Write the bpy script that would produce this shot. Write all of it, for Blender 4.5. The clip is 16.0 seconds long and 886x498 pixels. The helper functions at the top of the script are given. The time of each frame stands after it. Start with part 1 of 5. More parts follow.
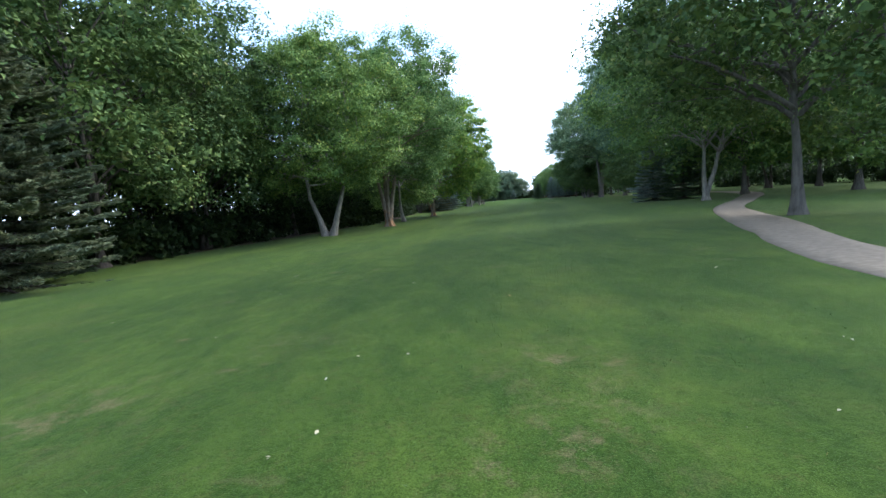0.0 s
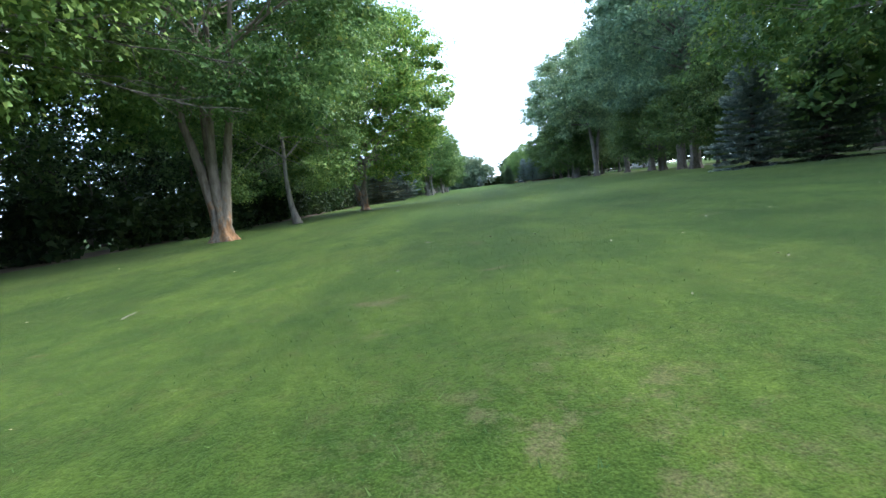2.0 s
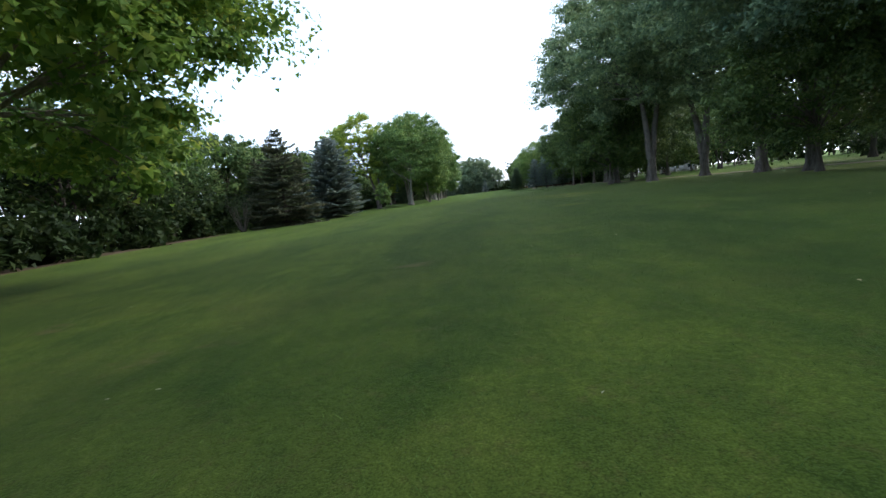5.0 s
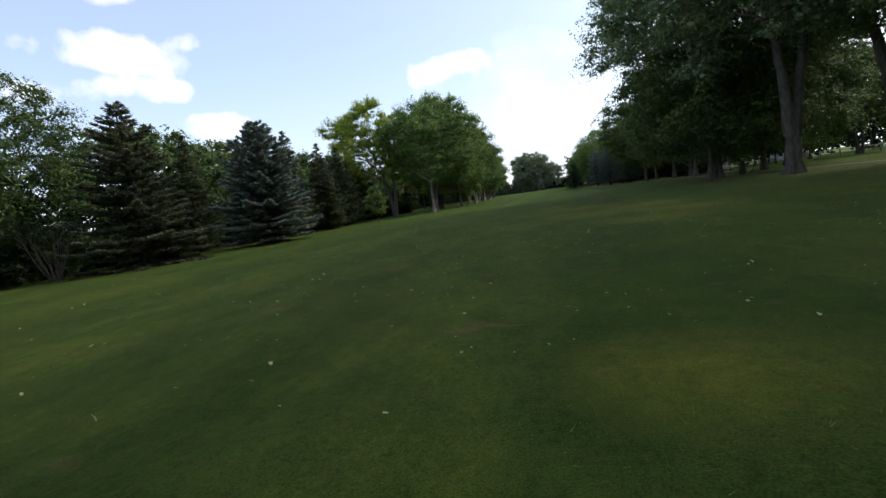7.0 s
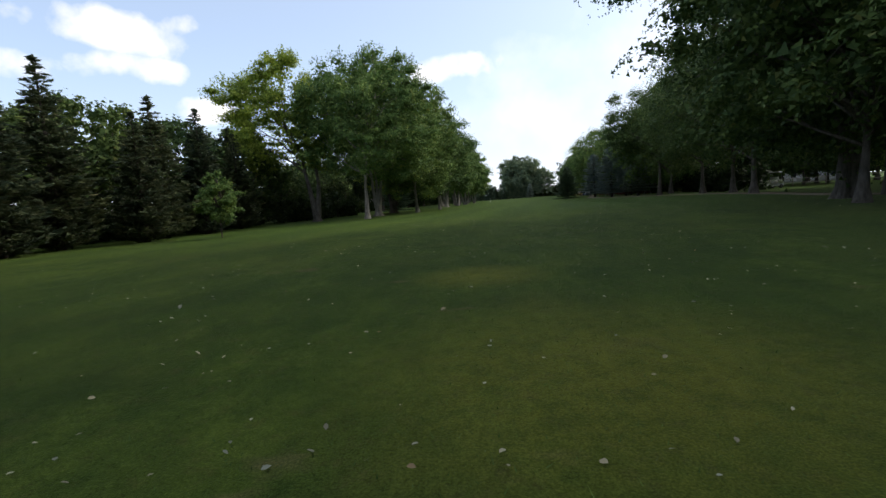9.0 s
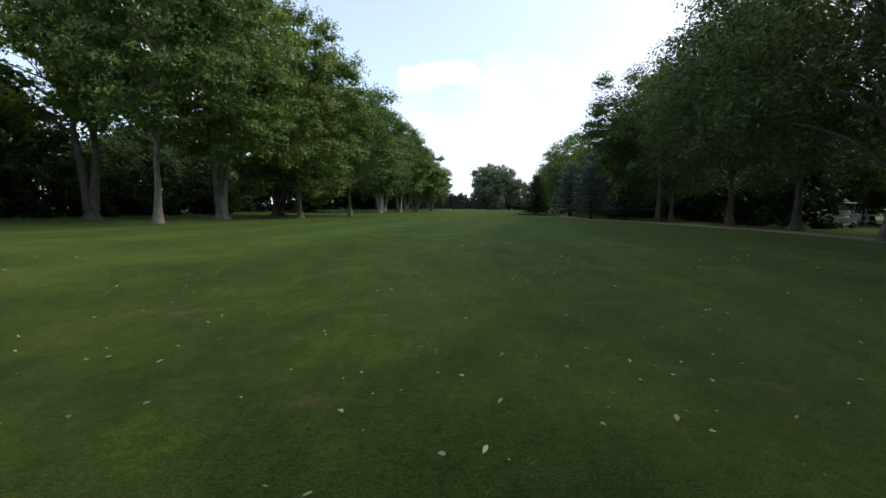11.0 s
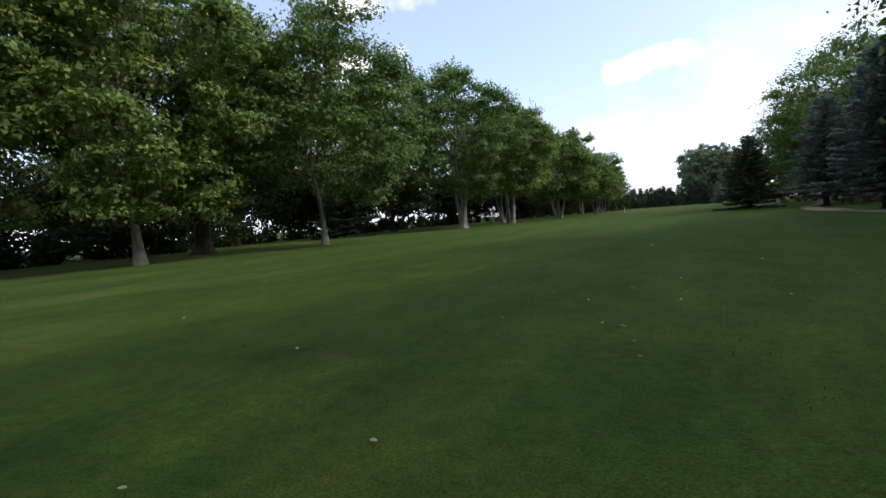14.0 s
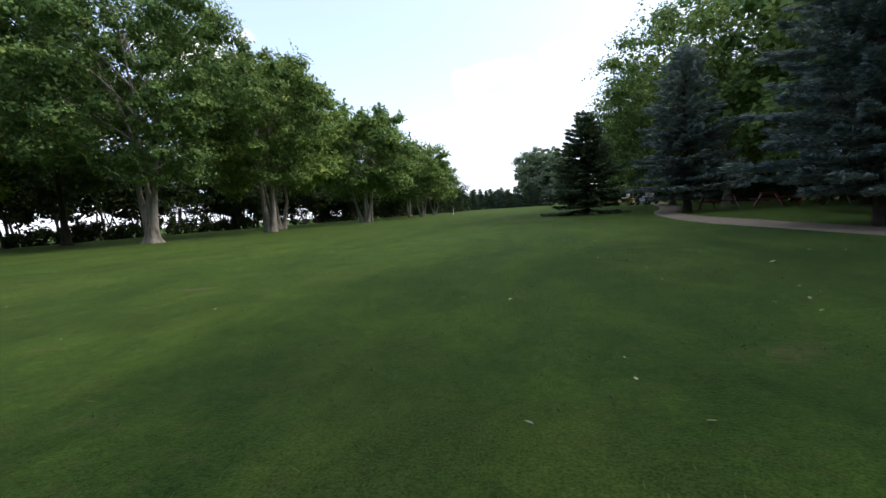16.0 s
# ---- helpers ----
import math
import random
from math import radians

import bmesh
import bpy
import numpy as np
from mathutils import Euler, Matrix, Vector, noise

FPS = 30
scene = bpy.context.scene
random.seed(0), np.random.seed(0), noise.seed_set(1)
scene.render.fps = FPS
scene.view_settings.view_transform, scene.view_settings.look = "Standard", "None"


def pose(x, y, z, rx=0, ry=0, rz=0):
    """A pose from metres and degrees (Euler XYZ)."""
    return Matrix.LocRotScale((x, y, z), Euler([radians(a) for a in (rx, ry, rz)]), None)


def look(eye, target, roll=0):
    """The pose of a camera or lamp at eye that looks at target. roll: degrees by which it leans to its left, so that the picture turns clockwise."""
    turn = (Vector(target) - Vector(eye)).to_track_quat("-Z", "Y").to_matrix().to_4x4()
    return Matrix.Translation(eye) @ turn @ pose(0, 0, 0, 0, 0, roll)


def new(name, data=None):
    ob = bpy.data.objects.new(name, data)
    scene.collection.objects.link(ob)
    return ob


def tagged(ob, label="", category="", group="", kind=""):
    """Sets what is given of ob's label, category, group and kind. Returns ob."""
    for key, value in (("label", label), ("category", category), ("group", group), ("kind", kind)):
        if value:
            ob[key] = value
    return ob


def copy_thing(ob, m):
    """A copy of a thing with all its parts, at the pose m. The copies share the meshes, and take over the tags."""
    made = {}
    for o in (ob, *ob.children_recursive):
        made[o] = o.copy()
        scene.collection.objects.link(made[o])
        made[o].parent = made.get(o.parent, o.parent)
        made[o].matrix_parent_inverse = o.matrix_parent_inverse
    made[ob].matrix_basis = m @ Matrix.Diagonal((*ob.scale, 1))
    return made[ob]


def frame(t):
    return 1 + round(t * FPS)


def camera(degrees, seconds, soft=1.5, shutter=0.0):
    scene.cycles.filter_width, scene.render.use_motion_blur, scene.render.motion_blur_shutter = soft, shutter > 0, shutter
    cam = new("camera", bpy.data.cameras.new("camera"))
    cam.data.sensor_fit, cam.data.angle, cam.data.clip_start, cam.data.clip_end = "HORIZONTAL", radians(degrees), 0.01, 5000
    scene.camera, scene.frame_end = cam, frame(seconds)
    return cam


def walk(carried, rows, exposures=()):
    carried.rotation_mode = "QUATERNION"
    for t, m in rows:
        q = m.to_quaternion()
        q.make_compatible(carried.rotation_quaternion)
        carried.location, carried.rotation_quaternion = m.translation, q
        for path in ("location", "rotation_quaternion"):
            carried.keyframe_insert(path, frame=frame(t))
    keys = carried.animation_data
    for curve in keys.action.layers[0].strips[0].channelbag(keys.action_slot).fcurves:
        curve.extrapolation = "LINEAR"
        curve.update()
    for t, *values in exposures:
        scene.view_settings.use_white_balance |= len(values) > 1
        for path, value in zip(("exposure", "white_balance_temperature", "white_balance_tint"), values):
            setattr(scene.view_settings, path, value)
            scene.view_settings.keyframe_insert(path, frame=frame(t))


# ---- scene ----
cam = camera(87.1, 16.0, soft=1.5)
PATH = [
    (0, (3.086, 2.890, 1.710), (2.984, 5.375, 1.466), -4.9),
    (0.5, (3.611, 8.784, 1.646), (3.506, 11.258, 1.301), -6.4),
    (1, (4.387, 14.844, 1.316), (4.407, 17.317, 0.958), -6.8),
    (1.5, (4.822, 21.052, 1.376), (4.831, 23.529, 1.032), -6.2),
    (2, (4.622, 27.764, 0.897), (4.690, 30.242, 0.586), -7.1),
    (2.5, (5.055, 33.454, 0.948), (5.181, 35.930, 0.624), -6.8),
    (3, (6.176, 38.119, 1.094), (6.330, 40.594, 0.779), -6.6),
    (3.5, (7.508, 42.936, 1.150), (7.674, 45.409, 0.825), -6.7),
    (4, (8.254, 48.730, 0.922), (8.356, 51.208, 0.611), -7.2),
    (4.2, (8.720, 50.750, 0.930), (8.801, 53.230, 0.622), -7.1),
    (6.3, (15.000, 69.200, 1.400), (14.834, 71.683, 1.160), -7.3),
    (6.5, (15.464, 71.274, 1.400), (15.250, 73.751, 1.151), -7.6),
    (7, (16.107, 76.541, 1.285), (15.799, 79.010, 1.034), -7.8),
    (7.5, (17.067, 81.719, 1.295), (16.698, 84.177, 1.031), -8.0),
    (8, (17.957, 86.999, 1.146), (17.560, 89.454, 0.884), -8.2),
    (8.5, (18.733, 92.445, 1.146), (18.390, 94.909, 0.897), -5.5),
    (9, (19.338, 97.614, 1.182), (19.094, 100.089, 0.929), -4.0),
    (9.5, (20.059, 103.461, 1.194), (19.877, 105.944, 0.959), -2.5),
    (10, (21.166, 109.138, 1.151), (21.109, 111.625, 0.910), -1.0),
    (10.2, (21.750, 111.200, 1.150), (21.700, 113.687, 0.905), 0.1),
    (12.3, (30.200, 131.300, 1.190), (29.677, 133.740, 1.046), -3.7),
    (12.5, (30.854, 133.172, 1.169), (30.094, 135.550, 1.030), -4.0),
    (13, (31.655, 138.180, 0.861), (30.365, 140.319, 0.764), -4.5),
    (13.5, (31.754, 143.034, 1.016), (30.547, 145.219, 0.875), -4.2),
    (14, (31.892, 147.784, 0.954), (30.707, 149.979, 0.802), -4.2),
    (14.5, (32.221, 152.721, 0.927), (31.089, 154.946, 0.789), -4.0),
    (15, (32.708, 157.653, 0.902), (31.938, 160.026, 0.747), -3.6),
    (15.5, (32.715, 162.275, 0.958), (32.070, 164.683, 0.761), -3.6),
    (16, (32.920, 166.962, 0.864), (32.447, 169.409, 0.656), -3.7),
]
EXPOSURES = [(0, 1.56, 5620, 7), (0.6, 2.22, 5620, 7), (1.0, 2.38, 5620, 7), (1.5, 1.96, 5600, 7), (2.0, 2.18, 5620, 7), (2.5, 2.54, 5620, 7), (3.0, 2.26, 5620, 7), (3.5, 2.10, 5620, 7), (4.2, 1.86, 5800, 7),
             (6.3, 0.54, 6650, 12), (7.5, 0.42, 6650, 12), (9.4, 0.33, 6650, 12), (10.2, 0.48, 6650, 12), (12.3, 0.60, 6550, 13), (13.0, 0.76, 6550, 13), (13.5, 0.60, 6550, 13), (14.5, 0.48, 6550, 13), (15.0, 0.56, 6550, 13), (15.5, 0.54, 6550, 13), (16, 0.80, 6550, 13)]
walk(cam, [(t, look(eye, to, roll)) for t, eye, to, roll in PATH], EXPOSURES)

# ---- sky, sun ----
SUN_AZ, SUN_EL = radians(62), radians(37)          # clockwise from +y, above the horizon

world = bpy.data.worlds.new("sky")
scene.world = world
world.use_nodes = True
wt = world.node_tree
wt.nodes.clear()


def wnode(kind, **values):
    n = wt.nodes.new(kind)
    for key, value in values.items():
        n.inputs[key].default_value = value
    return n


def wmath(op, a, b=0.0, c=0.0, clamp=False):
    n = wt.nodes.new("ShaderNodeMath")
    n.operation, n.use_clamp = op, clamp
    for k, v in enumerate((a, b, c)):
        if hasattr(v, "is_output"):
            wt.links.new(v, n.inputs[k])
        else:
            n.inputs[k].default_value = v
    return n.outputs[0]


sky = wt.nodes.new("ShaderNodeTexSky")
sky.sky_type, sky.sun_disc = "NISHITA", False
sky.sun_elevation, sky.sun_rotation = SUN_EL, SUN_AZ
sky.air_density, sky.dust_density, sky.ozone_density = 1.0, 3.0, 1.2
tc = wt.nodes.new("ShaderNodeTexCoord")
sep = wt.nodes.new("ShaderNodeSeparateXYZ")
wt.links.new(tc.outputs["Generated"], sep.inputs[0])
azimuth = wmath("ARCTAN2", sep.outputs[0], sep.outputs[1])
elevation = wmath("ARCSINE", sep.outputs[2])
puff = wnode("ShaderNodeTexNoise", Scale=9.0, Detail=9.0, Roughness=0.52)
wt.links.new(tc.outputs["Generated"], puff.inputs["Vector"])
ripple = wmath("MULTIPLY_ADD", puff.outputs[0], 5.0, -2.65)


def cloud_mask(blobs, gain):
    """Cover of clouds given by azimuth, elevation, half-width and half-height in degrees; flat below, billowing above."""
    cover = None
    for a, e, ra, re_ in blobs:
        da = wmath("MULTIPLY", wmath("SUBTRACT", azimuth, radians(a)), 1 / radians(ra))
        de = wmath("MULTIPLY", wmath("SUBTRACT", elevation, radians(e)), 1 / radians(re_))
        d = wmath("SUBTRACT", 1.0, wmath("ADD", wmath("MULTIPLY", da, da), wmath("MULTIPLY", de, de)))
        cover = d if cover is None else wmath("MAXIMUM", cover, d)
    cover = wmath("MAXIMUM", cover, -1.0)
    return wmath("MULTIPLY", wmath("ADD", cover, ripple), gain, clamp=True)


mask = cloud_mask(((-38.0, 18.6, 8, 2.3), (-40.5, 14.8, 7.5, 1.9), (-30.4, 11.3, 3.6, 1.6), (-35, 24.4, 8, 2.0), (-3.6, 15.4, 6.5, 1.9), (-33, 19.6, 4, 1.5),
                   (75, 28, 25, 14), (-75, 26, 18, 7), (120, 35, 40, 14), (180, 25, 30, 9), (-125, 30, 30, 10)), 0.9)
thin = cloud_mask(((9, 9.5, 16, 4.5), (-12, 8.5, 9, 2.2), (24, 16, 13, 7), (6, 14, 13, 3.5), (45, 16, 16, 9), (5, 15.2, 7.0, 1.8)), 0.29)
# thin white haze towards the horizon
low = wmath("SUBTRACT", 1.0, wmath("ABSOLUTE", sep.outputs[2]), clamp=True)
haze = wmath("MULTIPLY", wmath("POWER", low, 2.2), 0.80)


def wmix(fac, a, color):
    n = wt.nodes.new("ShaderNodeMix")
    n.data_type = "RGBA"
    wt.links.new(fac, n.inputs[0])
    wt.links.new(a, n.inputs[6])
    n.inputs[7].default_value = (*color, 1)
    return n.outputs[2]


air = wmix(wmath("MULTIPLY", wmath("SMOOTH_MIN", elevation, 0.9, 0.3), 0.36), sky.outputs[0], (7.0, 7.2, 7.4))
air = wmix(haze, air, (3.7, 5.4, 8.1))
air = wmix(wmath("POWER", low, 9.0), air, (6.4, 6.7, 7.0))
air = wmix(wmath("MULTIPLY", thin, 0.7), air, (7.1, 7.2, 7.3))
air = wmix(wmath("MULTIPLY", mask, 0.93), air, (7.4, 7.2, 7.1))
bg = wnode("ShaderNodeBackground", Strength=0.15)
wt.links.new(air, bg.inputs[0])
wout = wt.nodes.new("ShaderNodeOutputWorld")
wt.links.new(bg.outputs[0], wout.inputs[0])

sun_data = bpy.data.lights.new("sun", "SUN")
sun_data.energy, sun_data.angle, sun_data.color = 1.35, radians(20), (1.0, 0.95, 0.86)
sun = new("sun", sun_data)
sun.matrix_world = look((0, 0, 60), (-math.sin(SUN_AZ) * 60, -math.cos(SUN_AZ) * 60, 60 - 60 * math.tan(SUN_EL)))


# ---- materials ----
class Mat:
    """A node material under construction."""

    def __init__(self, name):
        self.m = bpy.data.materials.new(name)
        self.m.use_nodes = True
        self.t = self.m.node_tree
        self.bsdf = self.t.nodes["Principled BSDF"]
        self.out = self.t.nodes["Material Output"]

    def node(self, kind, **values):
        n = self.t.nodes.new(kind)
        for key, value in values.items():
            n.inputs[key].default_value = value
        return n

    def link(self, a, b):
        self.t.links.new(a, b)

    def coords(self, which="Object"):
        return self.node("ShaderNodeTexCoord").outputs[which]

    def noise(self, scale, detail=4.0, rough=0.55, vec=None, stretch=None):
        n = self.node("ShaderNodeTexNoise", Scale=scale, Detail=detail, Roughness=rough)
        v = vec if vec is not None else self.coords()
        if stretch:
            mp = self.node("ShaderNodeMapping", Scale=stretch)
            self.link(v, mp.inputs[0])
            v = mp.outputs[0]
        self.link(v, n.inputs["Vector"])
        return n.outputs[0]

    def ramp(self, fac, stops):
        r = self.node("ShaderNodeValToRGB")
        el = r.color_ramp.elements
        while len(el) < len(stops):
            el.new(0.5)
        for e, (p, c) in zip(el, stops):
            e.position, e.color = p, (*c, 1)
        self.link(fac, r.inputs[0])
        return r.outputs[0]

    def mix(self, fac, a, b, blend="MIX"):
        n = self.node("ShaderNodeMix")
        n.data_type, n.blend_type = "RGBA", blend
        for sock, v in ((n.inputs[0], fac), (n.inputs[6], a), (n.inputs[7], b)):
            if hasattr(v, "is_output"):
                self.link(v, sock)
            elif isinstance(v, tuple):
                sock.default_value = (*v, 1)
            else:
                sock.default_value = v
        return n.outputs[2]

    def bump(self, height, strength, distance=0.02):
        b = self.node("ShaderNodeBump", Strength=strength, Distance=distance)
        self.link(height, b.inputs["Height"])
        self.link(b.outputs[0], self.bsdf.inputs["Normal"])

    def finish(self, color, rough=0.85, spec=0.3, metal=0.0):
        if hasattr(color, "is_output"):
            self.link(color, self.bsdf.inputs["Base Color"])
        else:
            self.bsdf.inputs["Base Color"].default_value = (*color, 1)
        self.bsdf.inputs["Roughness"].default_value = rough
        self.bsdf.inputs["Specular IOR Level"].default_value = spec
        self.bsdf.inputs["Metallic"].default_value = metal
        return self.m


def leaf_material(name, dark, light, accent, accent_at=0.93, through_part=0.4):
    k = Mat(name)
    each = k.node("ShaderNodeNewGeometry").outputs["Random Per Island"]
    whole = k.node("ShaderNodeObjectInfo").outputs["Random"]
    c = k.ramp(each, [(0.0, dark), (0.75, light), (accent_at, light), (1.0, accent)])
    patch = k.ramp(k.noise(0.35, 3.0), [(0.35, (0.72, 0.78, 0.75)), (0.65, (1.2, 1.14, 1.0))])
    c = k.mix(1.0, c, patch, "MULTIPLY")
    # clump highlights and dark crown interiors imitated by warm-light and cool-dark tone noise
    clump = k.ramp(k.noise(1.5, 3.0, 0.6), [(0.36, (0.66, 0.74, 0.80)), (0.64, (1.34, 1.26, 1.10))])
    c = k.mix(1.0, c, clump, "MULTIPLY")
    tint = k.ramp(whole, [(0.0, (0.82, 0.88, 0.95)), (1.0, (1.12, 1.08, 0.95))])
    c = k.mix(1.0, c, tint, "MULTIPLY")
    k.finish(c, 0.6, 0.12)
    tr = k.node("ShaderNodeBsdfTranslucent")
    k.link(c, tr.inputs[0])
    ms = k.node("ShaderNodeMixShader", Fac=through_part)
    k.link(k.bsdf.outputs[0], ms.inputs[1])
    k.link(tr.outputs[0], ms.inputs[2])
    k.link(ms.outputs[0], k.out.inputs[0])
    return k.m


LEAF_MAPLE = leaf_material("maple_leaves", (0.080, 0.146, 0.049), (0.196, 0.294, 0.094), (0.365, 0.393, 0.115), 0.93, 0.27)
LEAF_YELLOW = leaf_material("yellow_green_leaves", (0.165, 0.237, 0.050), (0.325, 0.413, 0.086), (0.407, 0.462, 0.116), 0.85, 0.5)
LEAF_BRIGHT = leaf_material("bright_maple_leaves", (0.118, 0.213, 0.052), (0.280, 0.409, 0.095), (0.470, 0.493, 0.112), 0.80, 0.42)
# greyed and lifted towards blue: haze over the tall cottonwoods, put into the colour
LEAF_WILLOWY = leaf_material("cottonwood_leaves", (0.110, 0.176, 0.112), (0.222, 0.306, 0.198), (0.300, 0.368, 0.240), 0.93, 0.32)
LEAF_ELM = leaf_material("elm_leaves", (0.053, 0.096, 0.038), (0.115, 0.173, 0.062), (0.192, 0.214, 0.089), 0.93, 0.27)
# near black: the shade under overhanging crowns is put into this leaf colour
LEAF_SHADE_DARK = leaf_material("shade_darkened_leaves", (0.016, 0.032, 0.014), (0.036, 0.059, 0.023), (0.057, 0.074, 0.028))
NEEDLE_BLUE = leaf_material("blue_spruce_needles", (0.145, 0.192, 0.192), (0.305, 0.366, 0.390), (0.390, 0.430, 0.450), 0.9, 0.34)
NEEDLE_GREEN = leaf_material("green_spruce_needles", (0.064, 0.104, 0.074), (0.126, 0.184, 0.128), (0.180, 0.235, 0.168), 0.9, 0.34)
NEEDLE_GREY = leaf_material("grey_green_needles", (0.078, 0.104, 0.076), (0.165, 0.200, 0.150), (0.230, 0.250, 0.200), 0.9, 0.34)
# cottonwoods and conifers at the fairway's end: distance haze put into their colour
LEAF_HAZED = leaf_material("haze_paled_cottonwood_leaves", (0.130, 0.185, 0.125), (0.235, 0.300, 0.215), (0.290, 0.340, 0.260), 0.93, 0.42)
NEEDLE_HAZED = leaf_material("haze_paled_needles", (0.085, 0.130, 0.092), (0.160, 0.215, 0.155), (0.200, 0.250, 0.180), 0.9, 0.34)
NEEDLE_BROWN = leaf_material("thin_brownish_needles", (0.088, 0.104, 0.074), (0.172, 0.184, 0.132), (0.260, 0.225, 0.160), 0.85, 0.34)
NEEDLE_CEDAR = leaf_material("cedar_needles", (0.052, 0.074, 0.047), (0.104, 0.132, 0.080), (0.155, 0.155, 0.105), 0.88, 0.34)


def bark_material(name, dark, light, peeled=None):
    k = Mat(name)
    v = k.coords()
    furrow = k.noise(9.0, 6.0, 0.62, v, (1, 1, 0.22))
    blotch = k.noise(1.3, 4.0, 0.6, v)
    c = k.ramp(furrow, [(0.34, dark), (0.62, light)])
    c = k.mix(k.ramp(blotch, [(0.4, (0, 0, 0)), (0.7, (0.5, 0.5, 0.5))]), c, (light[0] * 1.25, light[1] * 1.22, light[2] * 1.15))
    if peeled:
        z = k.node("ShaderNodeSeparateXYZ")
        k.link(v, z.inputs[0])
        lump = k.node("ShaderNodeMath")
        lump.operation = "MULTIPLY_ADD"
        k.link(k.noise(2.6, 5.0, 0.65, v, (1, 1, 0.5)), lump.inputs[0])
        lump.inputs[1].default_value = 4.0
        lump.inputs[2].default_value = -2.0
        low = k.node("ShaderNodeMapRange")
        for key, value in (("From Min", 2.6), ("From Max", 1.3), ("To Min", -1.0), ("To Max", 0.2)):
            low.inputs[key].default_value = value
        k.link(z.outputs[2], low.inputs[0])
        add = k.node("ShaderNodeMath")
        add.operation, add.use_clamp = "ADD", True
        k.link(lump.outputs[0], add.inputs[0])
        k.link(low.outputs[0], add.inputs[1])
        c = k.mix(k.ramp(add.outputs[0], [(0.05, (0, 0, 0)), (0.45, (0.8, 0.8, 0.8))]), c, k.mix(k.ramp(furrow, [(0.4, (0, 0, 0)), (0.6, (1, 1, 1))]), (peeled[0] * 0.45, peeled[1] * 0.45, peeled[2] * 0.5), peeled))
    k.bump(furrow, 0.9, 0.05)
    return k.finish(c, 0.9, 0.15)


BARK_PALE = bark_material("pale_grey_bark", (0.115, 0.103, 0.088), (0.27, 0.25, 0.22))
BARK_GREY = bark_material("grey_brown_bark", (0.050, 0.044, 0.038), (0.135, 0.122, 0.106))
BARK_DARK = bark_material("dark_bark", (0.035, 0.030, 0.026), (0.095, 0.082, 0.070))
BARK_PEELED = bark_material("peeling_orange_bark", (0.11, 0.085, 0.065), (0.27, 0.225, 0.18), (0.40, 0.205, 0.085))


def turf_material():
    k = Mat("mown_turf")
    v = k.coords("Object")
    broad = k.noise(0.045, 4.0, 0.55, v)
    patch = k.noise(0.32, 5.0, 0.6, v)
    fine = k.noise(14.0, 6.0, 0.7, v)
    blade = k.noise(75.0, 3.0, 0.7, v)
    c = k.ramp(fine, [(0.30, (0.034, 0.059, 0.0125)), (0.70, (0.058, 0.093, 0.0200))])
    c = k.mix(1.0, c, k.ramp(broad, [(0.32, (0.84, 0.90, 0.93)), (0.68, (1.13, 1.06, 0.95))]), "MULTIPLY")
    # drier, yellower drifts and worn spots
    mottle = k.noise(2.1, 6.0, 0.75, v, (1.0, 0.6, 1.0))
    c = k.mix(1.0, c, k.ramp(mottle, [(0.30, (0.69, 0.76, 0.78)), (0.70, (1.32, 1.25, 1.16))]), "MULTIPLY")
    c = k.mix(k.ramp(patch, [(0.50, (0, 0, 0)), (0.70, (0.42, 0.42, 0.42))]), c, (0.068, 0.080, 0.022))
    drift = k.noise(0.75, 6.0, 0.72, v, (1.0, 0.45, 1.0))
    c = k.mix(1.0, c, k.ramp(drift, [(0.38, (0.73, 0.80, 0.84)), (0.62, (1.26, 1.19, 1.10))]), "MULTIPLY")
    worn = k.noise(0.62, 4.0, 0.65, v, (1.0, 1.6, 1.0))
    spot = k.ramp(worn, [(0.63, (0, 0, 0)), (0.72, (0.8, 0.8, 0.8))])
    c = k.mix(k.mix(1.0, spot, k.ramp(fine, [(0.3, (0.35, 0.35, 0.35)), (0.6, (1, 1, 1))]), "MULTIPLY"), c, (0.118, 0.095, 0.050))
    # thin dry ground where the grass is worn: centre and half-width, dead tan or yellowed
    tatter = k.ramp(k.noise(5.0, 6.0, 0.75, v), [(0.30, (0.25, 0.25, 0.25)), (0.62, (0.85, 0.85, 0.85))])
    ragged = k.ramp(k.noise(2.6, 6.0, 0.8, v), [(0.50, (0, 0, 0)), (0.62, (0.7, 0.7, 0.7))])
    for tone, holes, places in (((0.115, 0.098, 0.052), ragged, ((3.9, 7.3, 0.7), (3.8, 5.9, 0.6), (-0.6, 7.0, 0.8), (0.8, 8.7, 0.5), (3.2, 5.6, 0.4),
                                                                  (5.3, 23.2, 0.7), (5.1, 29.4, 0.9), (6.9, 39.8, 0.7), (9.1, 50.1, 0.9))),
                                ((0.148, 0.152, 0.026), tatter, ((20.4, 90.8, 1.3), (20.0, 95.2, 1.6), (22.6, 93.6, 1.3), (20.3, 100.6, 1.5),
                                                                 (22.4, 97.4, 1.6), (19.2, 104.6, 0.8), (17.3, 79.6, 0.7)))):
        dry = None
        for px, py, pr in places:
            gap = k.node("ShaderNodeVectorMath")
            gap.operation = "DISTANCE"
            k.link(v, gap.inputs[0])
            gap.inputs[1].default_value = (px, py, 0)
            ring = k.node("ShaderNodeMapRange")
            for key, value in (("From Min", pr * 1.5), ("From Max", pr * 0.2), ("To Min", 0.0), ("To Max", 1.0)):
                ring.inputs[key].default_value = value
            k.link(gap.outputs["Value"], ring.inputs[0])
            dry = ring.outputs[0] if dry is None else k.mix(1.0, dry, ring.outputs[0], "ADD")
        c = k.mix(k.mix(1.0, dry, holes, "MULTIPLY"), c, tone)
